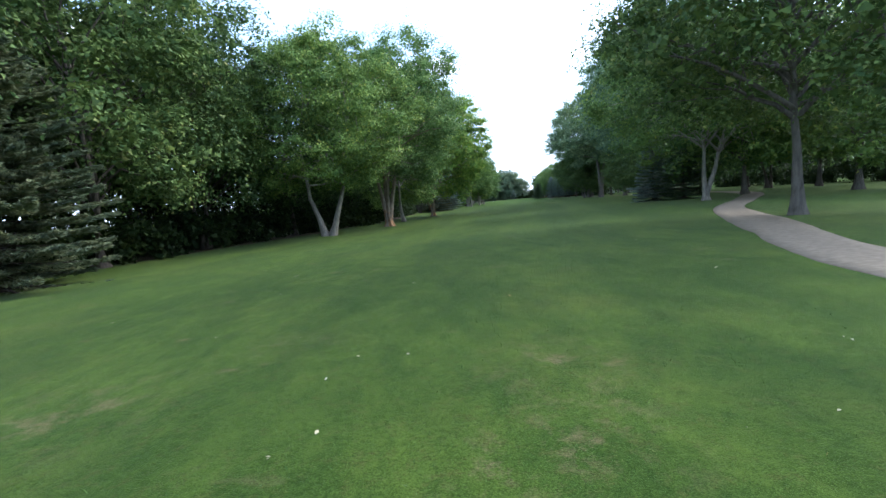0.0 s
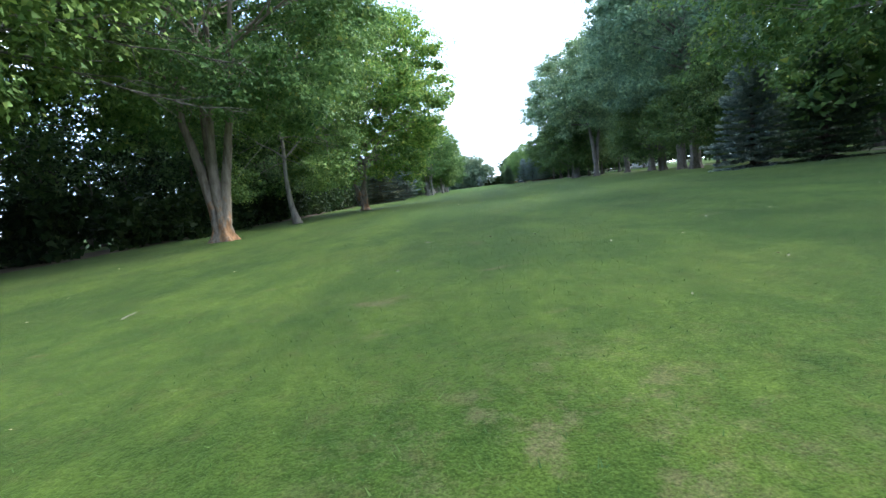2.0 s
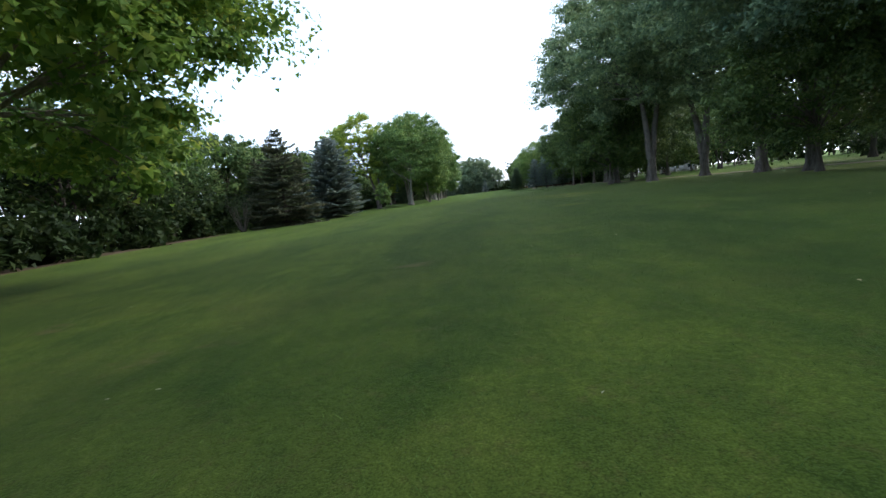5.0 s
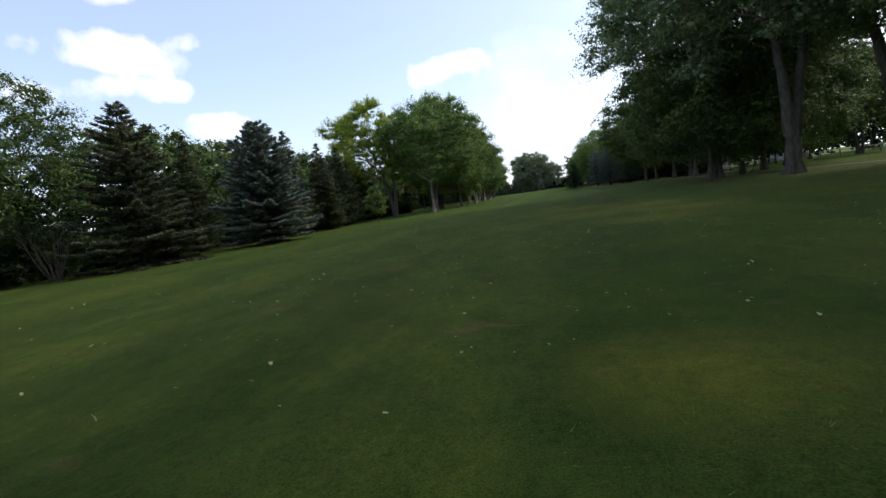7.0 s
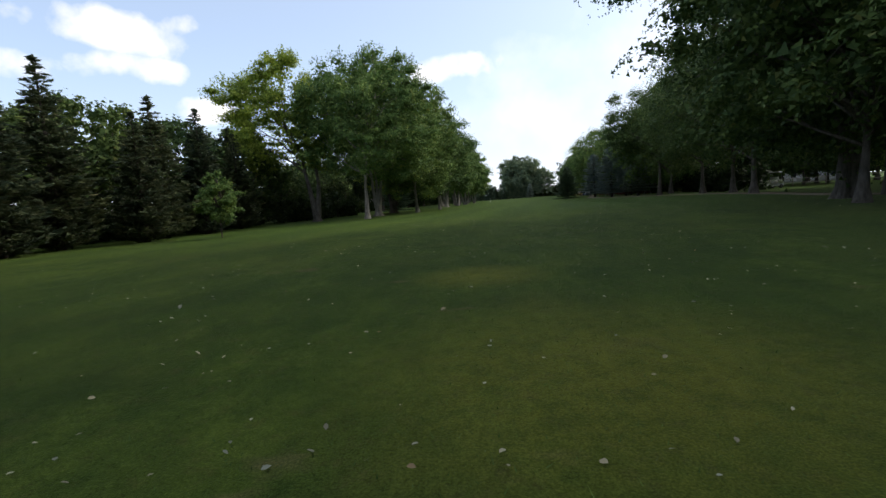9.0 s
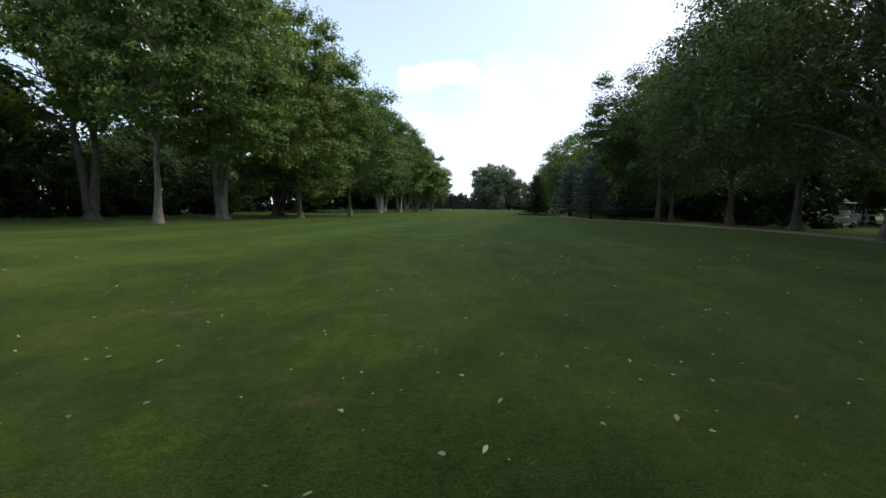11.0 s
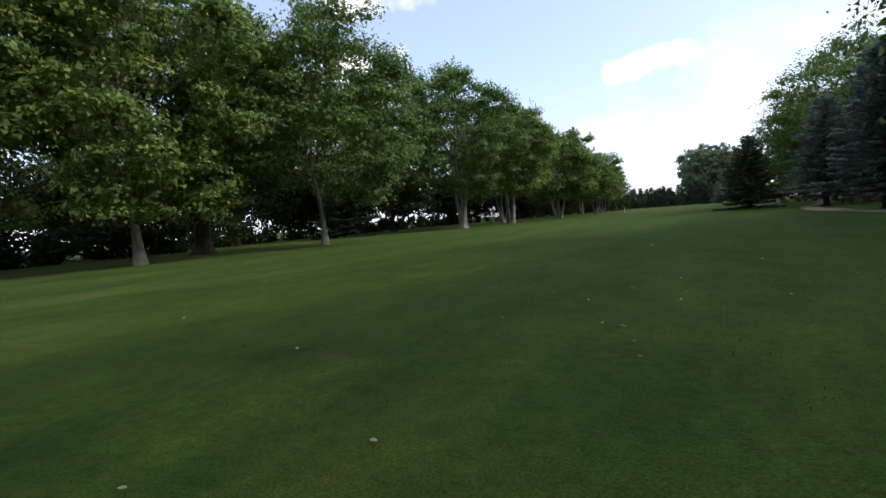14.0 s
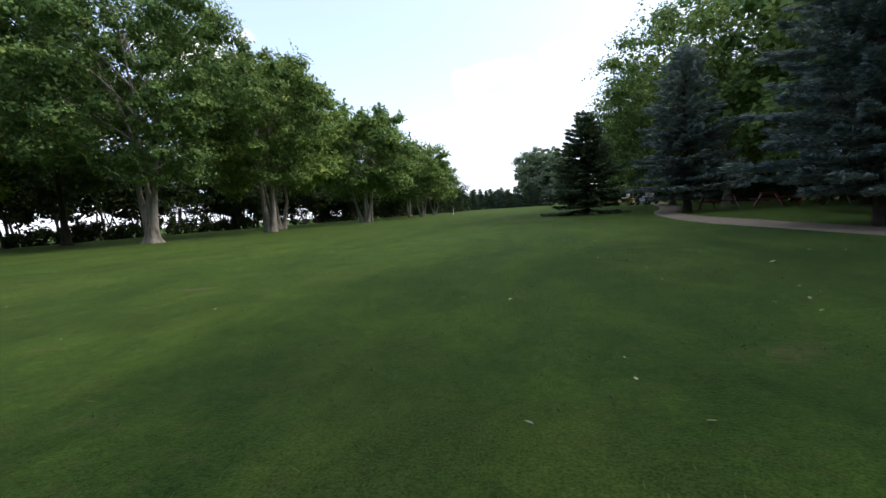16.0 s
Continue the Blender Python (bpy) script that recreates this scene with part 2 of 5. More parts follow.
    # thatch showing between the tufts, and darker tufts
    tufts = k.noise(6.5, 6.0, 0.78, v)
    c = k.mix(k.ramp(tufts, [(0.53, (0, 0, 0)), (0.68, (0.52, 0.52, 0.52))]), c, (0.072, 0.070, 0.024))
    c = k.mix(k.ramp(k.noise(4.0, 6.0, 0.78, v), [(0.54, (0, 0, 0)), (0.70, (0.42, 0.42, 0.42))]), c, (0.018, 0.038, 0.010))
    # mowing passes, faint and wavering, along the fairway
    wob = k.noise(0.03, 2.0, 0.5, v)
    sx = k.node("ShaderNodeSeparateXYZ")
    k.link(v, sx.inputs[0])
    ph = k.node("ShaderNodeMath")
    ph.operation = "MULTIPLY_ADD"
    k.link(wob, ph.inputs[0])
    ph.inputs[1].default_value = 9.0
    k.link(sx.outputs[0], ph.inputs[2])
    lean = k.node("ShaderNodeMath")
    lean.operation = "MULTIPLY_ADD"
    k.link(sx.outputs[1], lean.inputs[0])
    lean.inputs[1].default_value = -0.16
    k.link(ph.outputs[0], lean.inputs[2])
    sn = k.node("ShaderNodeMath")
    sn.operation = "SINE"
    fr = k.node("ShaderNodeMath")
    fr.operation = "MULTIPLY"
    k.link(lean.outputs[0], fr.inputs[0])
    fr.inputs[1].default_value = 2 * math.pi / 5.2
    k.link(fr.outputs[0], sn.inputs[0])
    stripe = k.ramp(k.node_range(sn.outputs[0]), [(0.3, (0.85, 0.88, 0.90)), (0.7, (1.14, 1.11, 1.07))])
    c = k.mix(k.ramp(k.noise(0.02, 2.0, 0.5, v), [(0.38, (0.4, 0.4, 0.4)), (0.62, (1, 1, 1))]), c, k.mix(1.0, c, stripe, "MULTIPLY"))
    # lusher growth on the second half of the fairway
    lush = k.node("ShaderNodeMapRange")
    for key, value in (("From Min", 112.0), ("From Max", 136.0)):
        lush.inputs[key].default_value = value
    k.link(sx.outputs[1], lush.inputs[0])
    c = k.mix(lush.outputs[0], c, k.mix(1.0, c, (1.0, 1.13, 1.12), "MULTIPLY"))
    c = k.mix(1.0, c, k.ramp(blade, [(0.35, (0.62, 0.64, 0.62)), (0.65, (1.38, 1.34, 1.28))]), "MULTIPLY")
    k.bump(k.mix(0.5, fine, blade), 0.6, 0.025)
    k.bsdf.inputs["Sheen Weight"].default_value = 0.12
    k.bsdf.inputs["Sheen Roughness"].default_value = 0.2
    k.bsdf.inputs["Sheen Tint"].default_value = (0.85, 1.0, 0.55, 1)
    return k.finish(c, 0.92, 0.025)


def node_range(self, sock):
    n = self.node("ShaderNodeMapRange")
    n.inputs["From Min"].default_value, n.inputs["From Max"].default_value = -1, 1
    self.link(sock, n.inputs[0])
    return n.outputs[0]


Mat.node_range = node_range
TURF = turf_material()


def plain(name, color, rough=0.6, spec=0.4, metal=0.0, vary=0.18, scale=6.0):
    k = Mat(name)
    n = k.noise(scale, 5.0, 0.6)
    fine = k.noise(scale * 9, 3.0, 0.6)
    lo, hi = tuple(v * (1 - vary) for v in color), tuple(v * (1 + vary) for v in color)
    c = k.ramp(n, [(0.3, lo), (0.7, hi)])
    k.bump(fine, 0.25, 0.004)
    return k.finish(c, rough, spec, metal)


ASPHALT = plain("worn_grey_path", (0.205, 0.168, 0.126), 0.9, 0.15, vary=0.2, scale=7.0)
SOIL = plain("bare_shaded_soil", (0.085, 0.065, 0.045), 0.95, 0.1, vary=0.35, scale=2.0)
RED_PAINT = plain("faded_red_paint", (0.17, 0.022, 0.018), 0.6)
WHITE_PAINT = plain("white_paint", (0.72, 0.71, 0.68), 0.5, vary=0.08)
SIDING = plain("pale_siding", (0.42, 0.41, 0.39), 0.7, vary=0.1)
BLUE_PAINT = plain("dark_blue_paint", (0.03, 0.06, 0.13), 0.35)
YELLOW_PAINT = plain("yellow_paint", (0.28, 0.21, 0.05), 0.5)
BLACK_RUBBER = plain("black_rubber", (0.02, 0.02, 0.02), 0.8)
GREY_METAL = plain("dull_grey_metal", (0.32, 0.32, 0.32), 0.4, metal=0.8)
ROOF_GREY = plain("grey_shingles", (0.16, 0.15, 0.15), 0.9, vary=0.3)
WOOD_WEATHERED = plain("weathered_wood", (0.30, 0.26, 0.21), 0.85, vary=0.25, scale=10)
GLASS_DARK = plain("dark_window_glass", (0.02, 0.025, 0.03), 0.08, 0.6, vary=0.05)
LITTER = leaf_material("dry_fallen_leaves", (0.26, 0.23, 0.16), (0.50, 0.47, 0.37), (0.34, 0.20, 0.10), 0.9, 0.1)
BLADES = leaf_material("grass_blades", (0.074, 0.130, 0.036), (0.120, 0.185, 0.054), (0.20, 0.195, 0.085), 0.93, 0.45)


# ---- mesh tools ----
class Soup:
    """Gathers vertices and faces (triangles and quads) and turns them into one mesh."""

    def __init__(self):
        self.v, self.q, self.t, self.n = [], [], [], 0

    def add(self, verts, faces, corners=4):
        verts = np.asarray(verts, dtype=np.float32).reshape(-1, 3)
        self.v.append(verts)
        (self.q if corners == 4 else self.t).append(np.asarray(faces, dtype=np.int64).reshape(-1, corners) + self.n)
        self.n += len(verts)

    def mesh(self, name, material, smooth=False):
        v = np.concatenate(self.v)
        q = np.concatenate(self.q).astype(np.int32) if self.q else np.zeros((0, 4), np.int32)
        t = np.concatenate(self.t).astype(np.int32) if self.t else np.zeros((0, 3), np.int32)
        me = bpy.data.meshes.new(name)
        me.vertices.add(len(v))
        me.vertices.foreach_set("co", v.ravel())
        me.loops.add(q.size + t.size)
        me.loops.foreach_set("vertex_index", np.concatenate([q.ravel(), t.ravel()]))
        n = len(q) + len(t)
        me.polygons.add(n)
        me.polygons.foreach_set("loop_start", np.concatenate([np.arange(len(q)) * 4, q.size + np.arange(len(t)) * 3]).astype(np.int32))
        me.polygons.foreach_set("loop_total", np.concatenate([np.full(len(q), 4), np.full(len(t), 3)]).astype(np.int32))
        if smooth:
            me.polygons.foreach_set("use_smooth", np.ones(n, dtype=bool))
        me.update(calc_edges=True)
        me.validate()
        me.materials.append(material)
        return me


def leaves(soup, at, normal, size, rng, slim=0.88, fold=0.14, folded=False):
    """Small leaf blades at the given places; near trees have folded ones."""
    n = len(at)
    normal = normal / (np.linalg.norm(normal, axis=1, keepdims=True) + 1e-9)
    t = np.cross(normal, rng.normal(size=(n, 3)))
    t /= np.linalg.norm(t, axis=1, keepdims=True) + 1e-9
    b = np.cross(normal, t)
    s = (size * rng.uniform(0.65, 1.3, n))[:, None]
    if folded:
        v = np.stack([at - t * s * 0.5, at + b * s * 0.5 * slim + normal * s * fold,
                      at + t * s * 0.5, at - b * s * 0.5 * slim + normal * s * fold], axis=1)
        soup.add(v, np.arange(4 * n).reshape(n, 4))
    else:
        v = np.stack([at - t * s * 0.5, at + t * s * 0.3 + b * s * 0.5 * slim, at + t * s * 0.5 - b * s * 0.42 * slim], axis=1)
        soup.add(v, np.arange(3 * n).reshape(n, 3), 3)


def tube(soup, pts, radii, sides=7, lobes=0.0, close=True):
    """A tapered, possibly fluted limb along pts."""
    pts = np.asarray(pts, float)
    n = len(pts)
    d = np.gradient(pts, axis=0)
    d /= np.linalg.norm(d, axis=1, keepdims=True) + 1e-9
    ref = np.array([1.0, 0.0, 0.0]) if abs(d[0][0]) < 0.8 else np.array([0.0, 1.0, 0.0])
    u = np.cross(d, ref)
    u /= np.linalg.norm(u, axis=1, keepdims=True)
    w = np.cross(d, u)
    a = np.arange(sides) * 2 * math.pi / sides
    rr = np.asarray(radii, float)[:, None] * (1 + (lobes * np.cos(5 * a + 0.6) + 0.5 * lobes * np.cos(3 * a + 2))[None, :]
                                              * np.linspace(1, 0.25, n)[:, None])
    v = pts[:, None, :] + rr[..., None] * (np.cos(a)[None, :, None] * u[:, None, :] + np.sin(a)[None, :, None] * w[:, None, :])
    i = np.arange(n - 1)[:, None] * sides
    j = np.arange(sides)[None, :]
    k = (j + 1) % sides
    q = np.stack([i + j, i + k, i + sides + k, i + sides + j], axis=-1).reshape(-1, 4)
    soup.add(v.reshape(-1, 3), q)


def part(name, mesh, parent, label=""):
    ob = new(name, mesh)
    ob.parent = parent
    if label:
        ob["label"] = label
    return ob


def thing(name, place, label, category, group="", turn=0.0, scale=1.0):
    ob = new(name)
    ob.empty_display_size = 0.5
    ob.matrix_basis = Matrix.Translation(place) @ Euler((0, 0, turn)).to_matrix().to_4x4() @ Matrix.Diagonal((scale, scale, scale, 1))
    return tagged(ob, label, category, group)


def gz(x, y):
    """Height of the ground: a gently rolling lawn."""
    return 0.05 * math.sin(x * 0.11 + 0.7) * math.cos(y * 0.07) + 0.04 * math.sin(x * 0.05 - y * 0.06 + 1.3)


def box(soup, lo, hi, bevel=0.0):
    (x0, y0, z0), (x1, y1, z1) = lo, hi
    b = min(bevel, (x1 - x0) / 3, (y1 - y0) / 3, (z1 - z0) / 3)
    if b <= 0:
        v = [(x, y, z) for z in (z0, z1) for x, y in ((x0, y0), (x1, y0), (x1, y1), (x0, y1))]
        soup.add(v, [(3, 2, 1, 0), (4, 5, 6, 7), (0, 1, 5, 4), (1, 2, 6, 5), (2, 3, 7, 6), (3, 0, 4, 7)])
        return
    rings = []
    for z, k in ((z0, b), (z0 + b, 0), (z1 - b, 0), (z1, b)):
        rings += [(x0 + k, y0 + k, z), (x1 - k, y0 + k, z), (x1 - k, y1 - k, z), (x0 + k, y1 - k, z)]
    q = [(3, 2, 1, 0), (12, 13, 14, 15)]
    for r in range(3):
        q += [(4 * r + i, 4 * r + (i + 1) % 4, 4 * r + 4 + (i + 1) % 4, 4 * r + 4 + i) for i in range(4)]
    soup.add(rings, q)


# ---- trees ----
def bent(a, b, rng, bow=0.08, n=6, rise=0.0):
    """A slightly crooked line from a to b."""
    a, b = np.asarray(a, float), np.asarray(b, float)
    s = np.linspace(0, 1, n)[:, None]
    length = np.linalg.norm(b - a)
    p = a + (b - a) * s + np.sin(s * math.pi) * rng.normal(size=3) * bow * length * 0.5
    p[1:-1] += rng.normal(size=(n - 2, 3)) * bow * length * 0.12
    p[:, 2] += np.sin(s[:, 0] * math.pi) * rise * length
    return p


def stump(soup, high, girth, rng, sides=30, rings=16):
    """The short thick foot of an old tree: buttressed below, furrowed, knobbly where the stems part."""
    z = np.linspace(-0.15, high * 1.12, rings)
    u = np.clip(z / high, 0, 1.12)
    prof = girth * 0.5 * (0.86 + 0.55 * np.exp(-np.maximum(z, 0) / 0.22) + 0.10 * np.exp(-((u - 0.85) / 0.2) ** 2))
    prof *= 1 - 0.12 * u - 0.62 * np.clip((u - 0.62) / 0.5, 0, 1) ** 1.4
    a = np.arange(sides) * 2 * math.pi / sides
    f1, f2, f3 = rng.uniform(0, 6.28, 3)
    twist = u[:, None] * 0.5
    ribs = 0.13 * np.cos(5 * (a[None, :] + twist) + f1) * (0.35 + 0.9 * np.exp(-u[:, None] * 1.6)) + 0.07 * np.cos(3 * a[None, :] + f2)
    knobs = 0.05 * np.sin(7 * a[None, :] + 5.1 * z[:, None] + f3) + rng.normal(size=(rings, sides)) * 0.022
    rr = prof[:, None] * (1 + ribs + knobs)
    bow = np.sin(u * 1.7) * 0.05
    v = np.stack([np.cos(a)[None, :] * rr + bow[:, None], np.sin(a)[None, :] * rr, np.repeat(z[:, None], sides, 1)], axis=-1)
    i, j = np.meshgrid(np.arange(rings - 1), np.arange(sides), indexing="ij")
    k = (j + 1) % sides
    soup.add(v.reshape(-1, 3), np.stack([i * sides + j, i * sides + k, (i + 1) * sides + k, (i + 1) * sides + j], axis=-1).reshape(-1, 4))


def broadleaf_parts(rng, h, base, radius, stems, girth, count, size, squash=1.0, shift=(0, 0), lobes=11, droop=0.0,
                    tall=1.0, sides=9, limb_share=0.5, flare=1.7, fork=0.0, airy=1.0, folded=False, bole=0.0, tuft=70, twigs_each=2, skirt=0.0, spray=1.8, mass=0.95, shoots=16):
    """Trunk and crown of a broadleaf tree. stems: leans of the stems from one foot (x, y per metre of height);
    base, h: bottom and top of the crown; radius: its half-width."""
    wood, crown = Soup(), Soup()
    cz, half = (base + h) / 2, (h - base) / 2
    tops = []
    single = 1.12 * girth / math.sqrt(len(stems)) if len(stems) > 1 else girth
    for i, (lx, ly) in enumerate(stems):
        foot = np.array([lx * 0.7, ly * 0.7, -0.15]) * (0.0 if len(stems) == 1 else 1.0) + np.array([0, 0, -0.15])
        if bole:
            foot = np.array([lx * girth * 0.8, ly * girth * 0.8, bole * 0.55])
        up = base + half * rng.uniform(0.9, 1.15)
        rise = base + fork + 0.1 - foot[2]
        knee = foot + np.array([lx * rise, ly * rise, rise])
        end = np.array([shift[0] * 0.5 + lx * up * 0.75, shift[1] * 0.5 + ly * up * 0.75, up])
        lower = bent(foot, knee, rng, 0.025, 7)
        upper = bent(knee, end, rng, 0.07, 6)
        line = np.concatenate([lower, upper[1:]])
        s = np.linspace(0, 1, len(line))
        rad = single * 0.5 * (1 - 0.78 * s) * (1 + (flare - 1) * np.exp(-np.maximum(line[:, 2], 0) / 0.35))
        tube(wood, line, rad, sides, 0.10)
        tops.append((knee, end, single * 0.5 * 0.5))
    if bole:
        stump(wood, bole, girth, rng)
    # rounded masses of foliage
    lob = []
    for i in range(lobes):
        a = i * 2.399963 + rng.uniform(-0.4, 0.4)
        zf = -0.85 + 1.7 * (i + 0.5) / lobes
        prof = math.sqrt(max(0.05, 1 - abs(zf) ** 2.2))
        rr = radius * 0.80 * prof * math.sqrt(rng.uniform(0.45, 1.0))
        lr = radius * mass * rng.uniform(0.33, 0.53) * (0.8 + 0.35 * prof)
        c = np.array([shift[0] + rr * math.cos(a), shift[1] + rr * math.sin(a) * squash, cz + zf * half * 0.74])
        c[2] = min(c[2], h - lr * 0.75)
        c[2] = max(c[2], base + lr * 0.45)
        lob.append((c, lr))
    lob.append((np.array([shift[0] * 0.8, shift[1] * 0.8, h - radius * 0.30]), radius * 0.32))
    # low boughs hanging round the trunk
    if skirt:
        for i in range(6):
            a = i * 1.05 + rng.uniform(-0.3, 0.3)
            rr = radius * rng.uniform(0.22, 0.70)
            lob.append((np.array([shift[0] + rr * math.cos(a), shift[1] + rr * math.sin(a), skirt + rng.uniform(-0.3, 0.6)]), radius * rng.uniform(0.20, 0.27)))
    per = count / sum(r * r for _, r in lob)
    mid = np.array([shift[0], shift[1], cz - half * 0.2])
    for c, lr in lob:
        n_leaf = int(per * lr * lr)
        # each mass is a pile of leafy pads, one at the end of every bough
        n_cl = max(9, int(n_leaf / (tuft * 2.0)))
        outward = (c - mid) / (np.linalg.norm(c - mid) + 0.5)
        d = rng.normal(size=(n_cl, 3))
        d /= np.linalg.norm(d, axis=1, keepdims=True)
        d += outward * 0.55
        d /= np.linalg.norm(d, axis=1, keepdims=True)
        d[:, 2] = d[:, 2] * 0.9 + 0.08
        cc = c + d * (lr * rng.uniform(0.62, 1.0, n_cl))[:, None] * np.array([1, 1, 0.95 * tall])
        wide = np.clip(1.15 * lr / math.sqrt(n_cl), 0.18, 1.1) * rng.uniform(0.7, 1.45, n_cl) * airy
        which = rng.integers(0, n_cl, n_leaf)
        e = rng.normal(size=(n_leaf, 3))
        e /= np.linalg.norm(e, axis=1, keepdims=True)
        e[:, 2] = np.where(rng.random(n_leaf) < 0.75, np.abs(e[:, 2]), e[:, 2])
        off = e * (wide[which] * (0.45 + 0.65 * rng.uniform(0, 1, n_leaf) ** 0.6))[:, None]
        stray = rng.random(n_leaf) < 0.07
        off[stray] *= rng.uniform(1.1, 1.45, (stray.sum(), 1))
        off += d[which] * (np.einsum("ij,ij->i", off, d[which]) * 0.5)[:, None]
        off[:, 2] *= 0.66
        off[:, 2] -= (droop * 1.1 + 0.12) * (off[:, 0] ** 2 + off[:, 1] ** 2) / (wide[which] + 0.1)
        at = cc[which] + off
        out = e * 0.9 + rng.normal(size=(n_leaf, 3)) * 0.5
        out[:, 2] += 0.35
        leaves(crown, at, out, size, rng, folded=folded)
        # darker growth inside every pad and deep in the mass
        m = int(n_leaf * 0.26)
        inner = rng.normal(size=(m, 3))
        inner /= np.linalg.norm(inner, axis=1, keepdims=True)
        w = rng.integers(0, n_cl, m)
        heart = cc[w] + inner * (wide[w] * 0.62 * rng.uniform(0.2, 1, m) ** 0.5)[:, None] * np.array([1, 1, 0.5])
        leaves(crown, heart, inner * 0.5 + rng.normal(size=(m, 3)) * 0.4 + np.array([0, 0, 0.6]), size * spray, rng)
        m = int(n_leaf * 0.07)
        d2 = rng.normal(size=(m, 3))
        d2 /= np.linalg.norm(d2, axis=1, keepdims=True)
        leaves(crown, c + d2 * (lr * 0.60 * rng.uniform(0, 1, m) ** 0.5)[:, None], d2 + rng.normal(size=(m, 3)) * 0.5, size * spray * 1.15, rng)
        # upright leafy shoots on the upper pads
        if shoots and droop < 0.2:
            sp = np.random.default_rng(n_leaf)
            up = np.flatnonzero(d[:, 2] > -0.1)
            up = up[sp.random(len(up)) < 0.6]
            k_sh = np.repeat(up, shoots)
            t_sh = np.tile(np.linspace(0.2, 1, shoots), len(up))
            lean = np.repeat(d[up] * np.array([0.55, 0.55, 0.2]) + np.array([0, 0, 1.0]) + sp.normal(size=(len(up), 3)) * 0.2, shoots, axis=0)
            reach = np.repeat(wide[up] * sp.uniform(0.7, 1.35, len(up)), shoots)
            at = cc[k_sh] + lean * (t_sh * reach)[:, None] + sp.normal(size=(len(k_sh), 3)) * (0.26 * reach * (1.1 - t_sh))[:, None]
            leaves(crown, at, sp.normal(size=(len(k_sh), 3)) * 0.6 + d[k_sh] * 0.6, size * 1.1, sp)
        # limb to the mass, and twigs to some of its clumps
        knee, end, r0 = tops[rng.integers(0, len(tops))]
        s = min(1.0, max(rng.uniform(0.05, 0.45), (c[2] - lr * 0.9 - knee[2]) / max(0.5, end[2] - knee[2])))
        start = knee + (end - knee) * s * 0.8
        limb = bent(start, c, rng, 0.09, 6, 0.06)
        low = c[2] < knee[2] + 1.0
        tube(wood, limb, np.linspace(0.022 if low else r0 * limb_share * (1 - 0.5 * s) + 0.03, 0.012 if low else 0.03, 6), 5)
        for j in rng.choice(n_cl, size=0 if low else min(n_cl, twigs_each), replace=False):
            k = rng.integers(2, 6)
            tube(wood, bent(limb[k], cc[j], rng, 0.08, 4), np.linspace(0.035, 0.012, 4), 4)
    return wood, crown


def broadleaf(seed, x, y, h, base, radius, stems=((0.0, 0.0),), girth=0.5, count=16000, size=0.2, leaf=LEAF_MAPLE, bark=BARK_GREY,
              label="tall broadleaf tree on the lawn", name="broadleaf_tree", group="trees along the fairway", **more):
    rng = np.random.default_rng(seed)
    wood, crown = broadleaf_parts(rng, h, base, radius, stems, girth, count, size, **more)
    ob = thing(name, (x, y, gz(x, y)), label, "tree", group)
    part("trunk", wood.mesh("trunk", bark, True), ob)
    part("crown", crown.mesh("crown", leaf), ob)
    return ob


